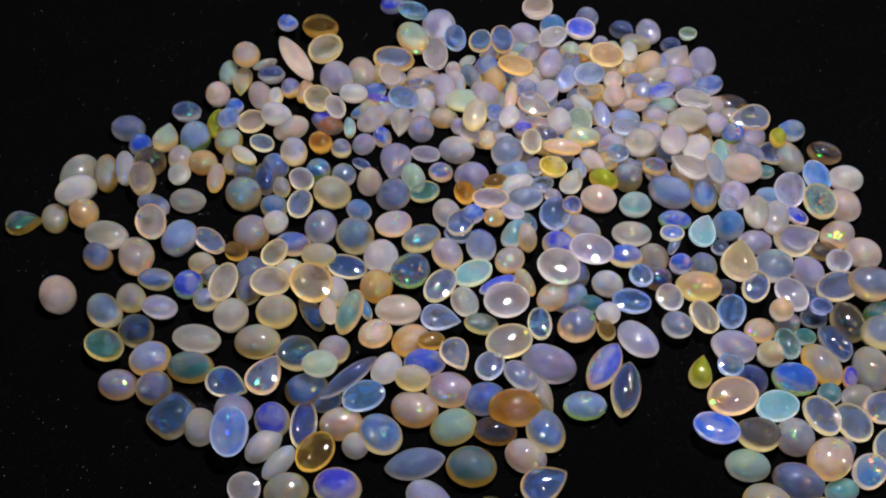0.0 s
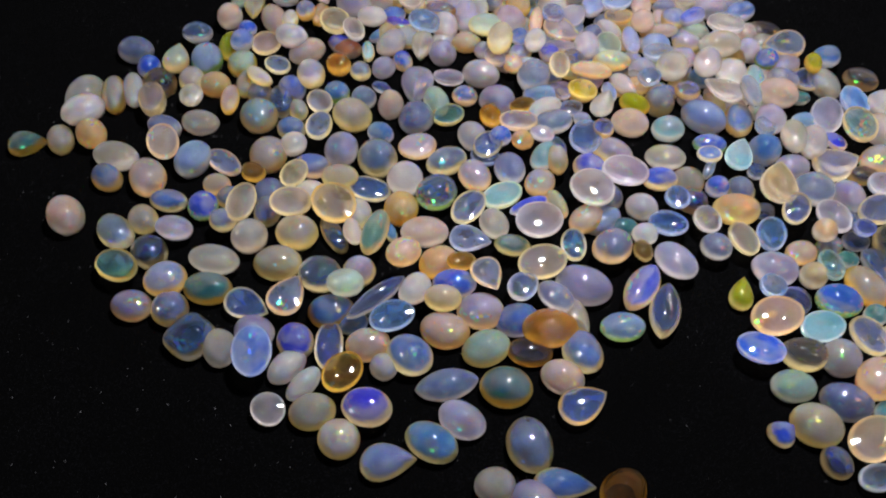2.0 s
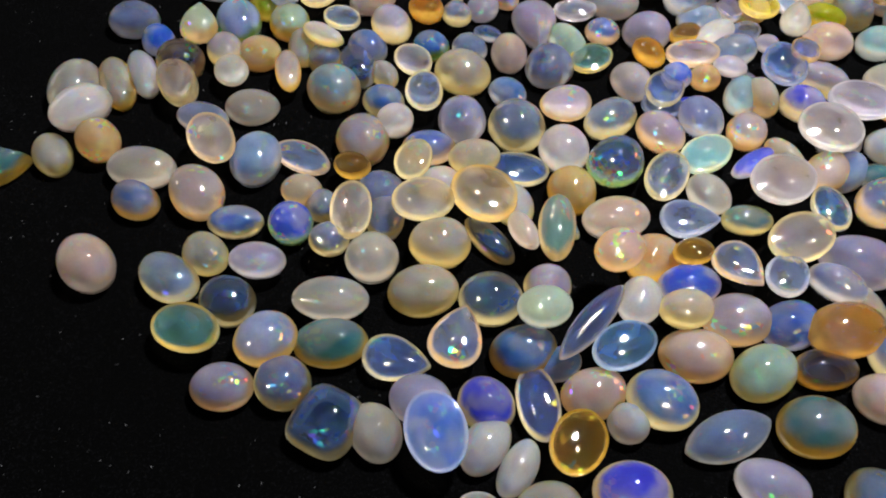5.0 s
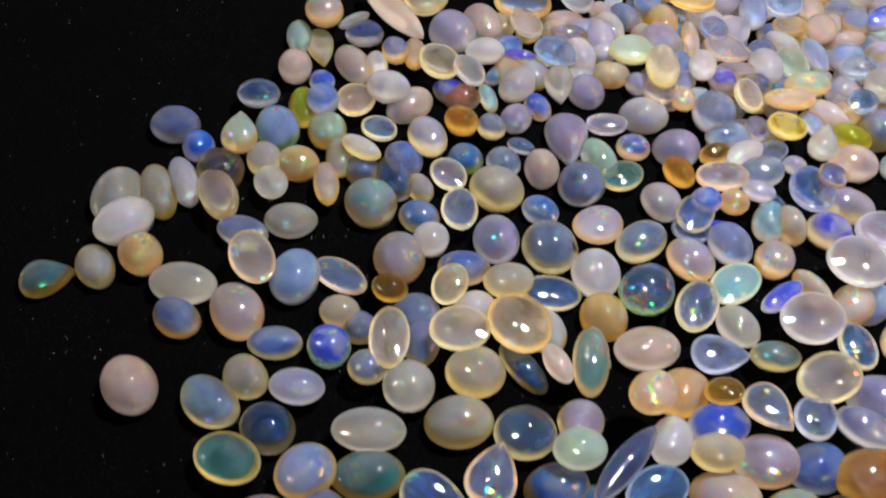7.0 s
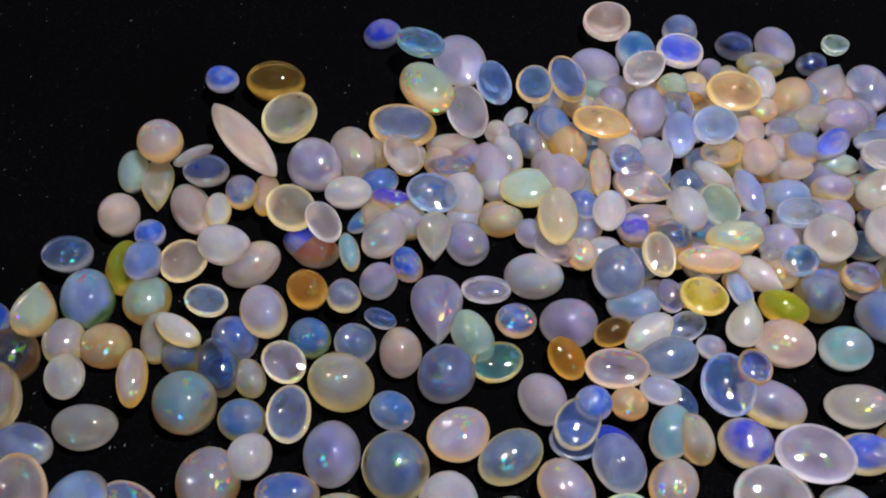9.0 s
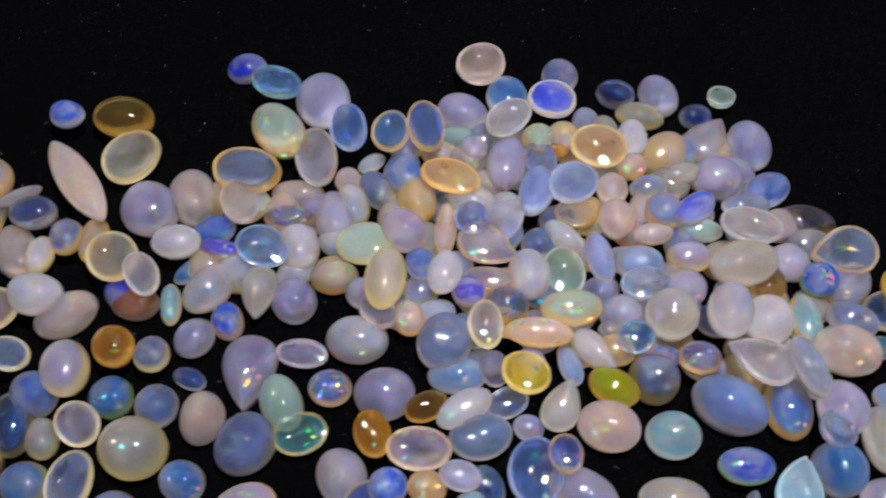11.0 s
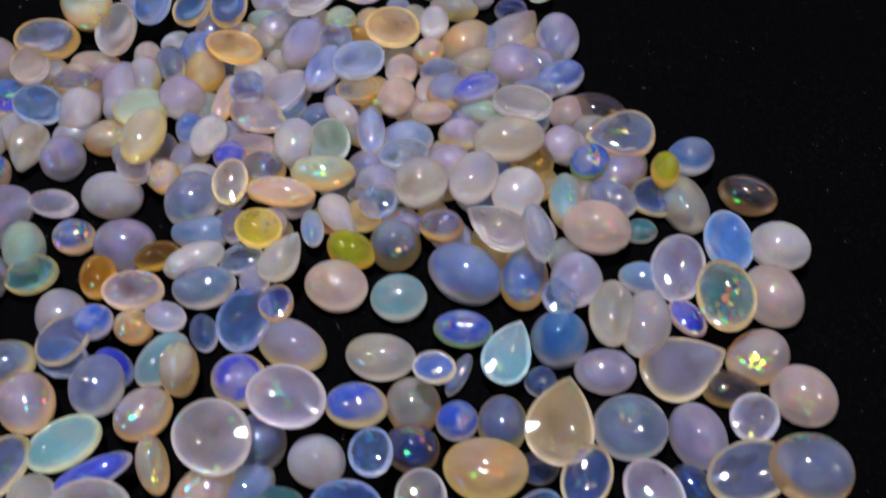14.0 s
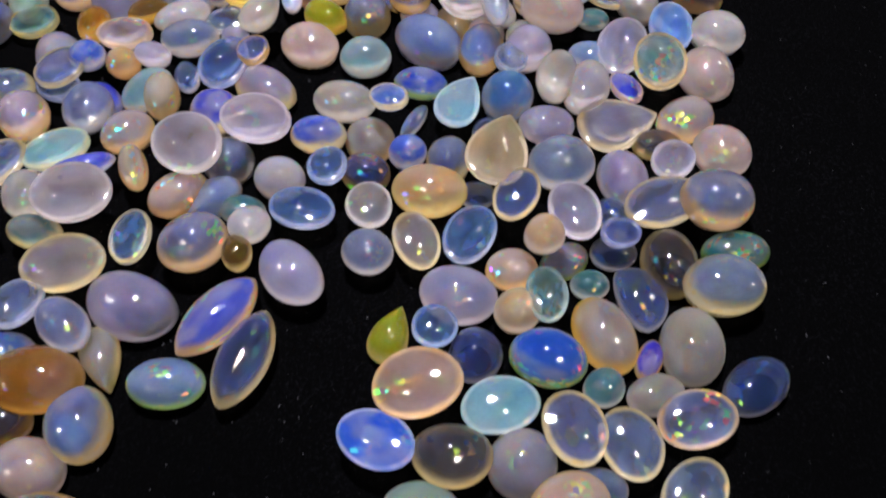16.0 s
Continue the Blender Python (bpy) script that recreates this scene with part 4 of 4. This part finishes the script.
opal("oval", 85.9, 153.8, 3.7, 8.8, 6.2, 4.1, 4, "eW")
opal("oval", 92.4, 154.3, 1.9, 5.4, 4.9, 3.2, 50, "lW")
opal("oval", 17.3, 148.9, 0.9, 4.3, 2.5, 1.8, 328, "dW")
opal("oval", 51.6, 155.3, 2.2, 4.5, 4.2, 2.8, 311, "BW")
opal("tray", 54.3, 156.7, 2.2, 6.5, 2.9, 1.8, 347, "lW")
opal("oval", 55.9, 152.7, 2.2, 5.6, 5.0, 3.3, 347, "dA")
opal("oval", 43.8, 152.6, 2.3, 4.7, 3.9, 2.6, 101, "kO")
opal("oval", 58.7, 147.6, 4.6, 8.2, 3.8, 2.5, 348, "kO")
opal("oval", 53.0, 144.8, 2.2, 4.7, 3.5, 2.3, 91, "dW")
opal("oval", 62.0, 144.0, 2.2, 5.1, 2.7, 1.8, 279, "sW")
opal("oval", 57.4, 144.8, 2.5, 4.0, 3.5, 2.3, 92, "lW")
opal("tray", 63.8, 156.5, 2.1, 6.7, 5.5, 1.9, 87, "mW")
opal("oval", 59.5, 156.7, 2.2, 7.1, 5.4, 3.6, 82, "wW")
opal("oval", 63.4, 150.6, 3.7, 7.6, 4.9, 3.2, 359, "mO")
opal("pear", 65.3, 145.1, 2.2, 7.4, 3.9, 2.6, 300, "wW")
opal("oval", 74.9, 148.0, 3.8, 6.8, 6.4, 4.2, 65, "eW")
opal("oval", 81.1, 146.6, 6.1, 7.5, 5.4, 3.6, 62, "vW")
opal("oval", 86.1, 145.7, 3.9, 6.7, 5.9, 3.9, 59, "wW")
opal("oval", 91.8, 146.1, 2.0, 7.4, 3.8, 2.5, 262, "cO")
opal("tray", 73.1, 152.7, 3.4, 6.0, 4.5, 1.8, 356, "gW")
opal("oval", 78.5, 152.3, 2.0, 5.4, 5.0, 3.3, 10, "lW")
opal("oval", 69.6, 149.9, 1.6, 5.3, 5.3, 3.5, 43, "lW")
opal("tray", 67.8, 147.7, 2.1, 3.3, 2.4, 1.8, 354, "vW")
opal("tray", 70.0, 145.8, 3.5, 4.5, 4.1, 1.8, 0, "dW")
opal("oval", 73.3, 143.6, 2.1, 3.8, 3.0, 2.0, 357, "bW")
opal("oval", 88.9, 151.6, 1.9, 6.0, 4.6, 3.0, 71, "nY")
opal("oval", 95.5, 151.2, 1.9, 5.2, 4.7, 3.1, 46, "BG")
opal("pear_tray", 99.6, 154.5, 2.0, 8.4, 7.0, 2.4, 178, "gO")
opal("tray", 36.7, 130.2, 3.6, 6.3, 5.0, 1.8, 50, "dY")
opal("oval", -10.7, 122.9, 0.9, 4.7, 4.5, 3.0, 314, "gY")
opal("oval", -3.4, 119.4, 1.0, 6.9, 4.9, 3.3, 79, "gY")
opal("oval", 14.7, 159.3, 1.0, 6.0, 2.7, 1.8, 94, "cO")
opal("oval", 84.0, 164.3, 0.3, 4.9, 4.0, 2.3, 172, "kW")
opal("oval", 78.3, 142.5, 0.5, 5.3, 4.4, 2.6, 155, "lW")
opal("oval", 66.4, 171.7, 0.7, 6.1, 4.7, 2.7, 233, "gW")
opal("oval", 98.1, 151.7, 0.3, 5.2, 4.8, 2.8, 211, "gW")
opal("oval", 56.9, 172.6, 0.7, 4.8, 4.2, 2.5, 135, "kW")
opal("oval", 35.8, 166.2, 0.9, 5.2, 4.6, 2.7, 260, "wW")
opal("oval", 85.0, 156.5, 0.3, 5.9, 5.4, 3.1, 37, "kO")
opal("oval", 50.8, 159.8, 0.7, 5.0, 4.4, 2.5, 105, "lY")
opal("oval", 89.2, 149.6, 0.4, 5.6, 4.5, 2.6, 221, "oY")
opal("oval", 33.9, 171.1, 1.0, 5.9, 4.9, 2.9, 332, "lW")
opal("oval", 69.4, 165.5, 0.5, 6.2, 5.5, 3.2, 284, "oY")
opal("oval", 88.2, 143.0, 0.5, 5.2, 4.3, 2.5, 306, "wW")
opal("oval", 73.8, 154.1, 0.4, 5.6, 4.9, 2.8, 241, "wW")
opal("oval", 63.8, 146.2, 0.6, 5.5, 4.0, 2.3, 173, "kO")
opal("oval", 62.1, 173.1, 0.6, 5.4, 3.8, 2.2, 190, "lW")
opal("oval", 78.6, 154.8, 0.4, 5.3, 4.9, 2.9, 141, "kW")
opal("oval", 47.1, 153.6, 0.7, 5.5, 4.0, 2.3, 197, "wW")
opal("oval", 79.6, 174.5, 0.4, 5.9, 4.5, 2.6, 174, "oY")
opal("oval", 65.1, 151.6, 0.5, 5.7, 4.8, 2.8, 38, "gW")
opal("oval", 50.5, 169.1, 0.7, 4.9, 3.7, 2.1, 185, "sW")
opal("oval", 94.4, 148.8, 0.3, 5.0, 3.9, 2.2, 122, "kW")
opal("oval", 61.9, 180.0, 0.7, 5.0, 4.0, 2.3, 241, "kW")
opal("oval", 30.6, 162.1, 0.9, 6.0, 4.3, 2.5, 212, "wW")
opal("oval", 80.8, 159.9, 0.4, 5.9, 4.9, 2.8, 58, "lW")
opal("oval", 54.6, 176.7, 0.8, 5.6, 5.3, 3.1, 0, "eW")
opal("oval", 81.8, 169.5, 0.4, 5.6, 4.8, 2.8, 316, "eW")
opal("oval", 74.2, 162.6, 0.4, 5.6, 4.8, 2.8, 117, "kO")
opal("oval", 96.9, 143.9, 0.4, 5.0, 4.6, 2.7, 144, "gW")
opal("oval", 72.3, 144.5, 0.5, 5.5, 4.7, 2.8, 259, "kO")
opal("oval", 54.2, 163.7, 0.6, 5.2, 4.8, 2.8, 76, "wW")
opal("oval", 68.7, 178.1, 0.6, 6.0, 4.4, 2.6, 225, "kW")
opal("oval", 46.1, 157.5, 0.7, 6.1, 4.5, 2.6, 53, "lY")
opal("oval", 67.4, 159.8, 0.5, 5.9, 4.5, 2.6, 316, "kO")
opal("oval", 84.9, 174.6, 0.4, 6.1, 5.0, 2.9, 219, "sW")
opal("oval", 60.9, 155.1, 0.6, 5.5, 5.0, 2.9, 269, "bW")
opal("oval", 58.7, 167.8, 0.6, 5.9, 5.1, 2.9, 264, "wW")
opal("oval", 19.9, 169.2, 1.1, 6.0, 4.6, 2.7, 17, "bW")
opal("oval", 84.0, 144.0, 0.5, 5.4, 4.6, 2.7, 10, "eW")
opal("oval", 77.8, 150.5, 0.4, 5.3, 4.8, 2.8, 345, "lY")
opal("oval", 24.9, 172.7, 1.1, 5.5, 4.4, 2.6, 228, "wY")
opal("oval", 40.2, 165.6, 0.9, 5.1, 4.2, 2.5, 326, "sW")
opal("oval", 89.5, 173.8, 0.3, 5.7, 4.8, 2.8, 189, "kO")
opal("oval", 42.6, 154.6, 0.7, 5.2, 4.1, 2.4, 96, "lW")
opal("oval", 46.8, 180.2, 1.0, 6.1, 4.6, 2.6, 56, "lY")
opal("oval", 47.0, 164.6, 0.7, 5.7, 5.2, 3.0, 87, "eW")
opal("oval", 65.4, 165.0, 0.5, 5.6, 5.2, 3.0, 342, "gW")
opal("oval", 43.6, 172.6, 0.9, 4.9, 3.6, 2.1, 284, "oY")
opal("oval", 22.9, 162.7, 0.9, 6.1, 5.3, 3.1, 101, "wY")
opal("oval", 59.3, 149.5, 0.6, 6.0, 5.5, 3.2, 274, "lW")
opal("oval", 73.3, 171.9, 0.5, 6.1, 4.9, 2.8, 140, "eW")
opal("oval", 89.5, 160.2, 0.3, 5.3, 4.7, 2.7, 311, "sW")
opal("oval", 87.1, 170.5, 0.3, 5.6, 4.0, 2.3, 317, "lW")
opal("oval", 29.0, 171.6, 1.0, 5.0, 4.7, 2.7, 256, "kO")
opal("oval", 56.7, 145.2, 0.6, 5.6, 4.0, 2.3, 169, "kO")
opal("oval", 58.3, 164.1, 0.6, 4.9, 3.8, 2.2, 58, "sW")
opal("oval", 84.8, 151.5, 0.4, 4.9, 3.6, 2.1, 298, "bW")
opal("oval", 26.8, 166.9, 1.0, 5.1, 4.1, 2.4, 233, "lY")
opal("oval", 45.5, 176.4, 0.9, 6.8, 4.6, 2.6, 241, "bW")
opal("oval", 51.1, 150.8, 0.6, 5.6, 4.8, 2.8, 332, "gW")
opal("oval", 77.8, 167.0, 0.4, 4.9, 3.8, 2.2, 60, "kO")
opal("oval", 94.7, 160.8, 0.2, 5.9, 5.1, 3.0, 185, "kW")
opal("oval", 57.0, 156.8, 0.6, 4.9, 4.5, 2.6, 349, "kO")
opal("oval", 53.1, 155.2, 0.6, 5.7, 5.4, 3.1, 15, "oY")
opal("oval", 68.3, 154.2, 0.5, 5.0, 4.3, 2.5, 17, "lY")
opal("oval", 93.7, 155.1, 0.3, 5.7, 5.2, 3.0, 299, "wW")
opal("oval", 62.1, 162.2, 0.6, 5.1, 4.6, 2.7, 195, "gW")
opal("oval", 51.1, 178.4, 0.9, 5.4, 4.1, 2.4, 167, "kO")
opal("oval", 91.0, 138.9, 0.5, 5.0, 3.9, 2.2, 267, "eW")
opal("oval", 34.7, 161.7, 0.8, 4.8, 4.0, 2.3, 359, "oY")
opal("oval", 86.6, 139.3, 0.5, 5.2, 4.9, 2.8, 278, "wW")
opal("oval", 73.1, 178.4, 0.5, 5.0, 4.4, 2.6, 276, "gW")
opal("oval", 43.6, 168.3, 0.8, 5.6, 4.5, 2.6, 278, "kW")
opal("oval", 91.6, 165.8, 0.3, 5.1, 4.3, 2.5, 233, "eW")
opal("oval", 71.6, 150.4, 0.5, 5.7, 4.8, 2.8, 217, "eW")
opal("oval", 41.8, 158.6, 0.7, 5.0, 4.7, 2.7, 323, "lW")
opal("oval", 19.3, 164.5, 1.0, 6.1, 4.9, 2.8, 247, "oY")
opal("oval", 20.8, 174.6, 1.2, 5.3, 4.5, 2.6, 74, "oY")
opal("oval", 48.3, 172.5, 0.8, 5.9, 5.1, 3.0, 327, "gW")
opal("oval", 52.4, 146.2, 0.6, 5.1, 3.7, 2.2, 334, "lY")
opal("oval", 57.6, 180.3, 0.8, 5.3, 4.8, 2.8, 67, "lY")
opal("oval", 67.8, 145.4, 1.9, 4.8, 4.4, 2.6, 173, "oY")
opal("oval", 81.6, 148.2, 0.4, 5.4, 4.6, 2.7, 336, "bW")
opal("oval", 65.1, 176.3, 0.6, 5.6, 5.0, 2.9, 233, "gW")
opal("oval", 31.1, 167.6, 0.9, 6.1, 4.5, 2.6, 240, "kW")
opal("oval", 91.8, 170.5, 0.3, 5.2, 4.2, 2.4, 138, "lW")
opal("oval", 69.6, 174.5, 0.5, 5.0, 3.8, 2.2, 105, "oY")
opal("oval", 60.0, 176.6, 0.7, 6.1, 5.5, 3.2, 257, "gW")
opal("oval", 88.5, 153.5, 0.3, 5.4, 4.2, 2.4, 151, "oY")
opal("oval", 76.0, 145.8, 0.5, 5.2, 3.8, 2.2, 70, "oY")
opal("oval", 54.7, 167.7, 0.7, 5.8, 4.7, 2.8, 285, "lY")
opal("oval", 92.4, 144.5, 0.4, 4.9, 3.5, 2.0, 322, "wW")
opal("oval", 72.7, 158.3, 0.4, 5.5, 4.1, 2.4, 345, "lY")
opal("oval", 97.2, 157.7, 0.2, 6.0, 4.8, 2.8, 175, "eW")
opal("oval", 52.2, 172.8, 0.9, 4.8, 4.2, 2.5, 93, "gW")
opal("oval", 82.7, 140.8, 0.5, 6.0, 4.4, 2.5, 294, "oY")
opal("oval", 55.6, 151.4, 0.6, 5.6, 4.2, 2.4, 157, "oY")


# ---------- lint on the cloth ----------
def lint():
    rng = random.Random(5)
    verts, faces = [], []
    for _ in range(9000):
        x, y = rng.gauss(0.04, 0.11), rng.gauss(0.13, 0.09)
        s = rng.uniform(0.00002, 0.00007)
        a = rng.uniform(0, 6.28)
        dx, dy = s * math.cos(a) * rng.uniform(1, 4), s * math.sin(a) * rng.uniform(1, 4)
        n = len(verts)
        z = ground_height(x, y) - 0.0001
        verts += [(x - dx, y - dy, z), (x + dy * 0.3 + s, y - dx * 0.3, z), (x + dx, y + dy, z), (x, y, z + s * 1.5)]
        faces += [(n, n + 1, n + 3), (n + 1, n + 2, n + 3), (n + 2, n, n + 3), (n, n + 2, n + 1)]
    me = bpy.data.meshes.new("lint")
    me.from_pydata(verts, [], faces)
    me.materials.append(LINT)
    tagged(new("lint", me), "fine pale specks of lint on the black velvet", "lint", kind="stuff")


lint()
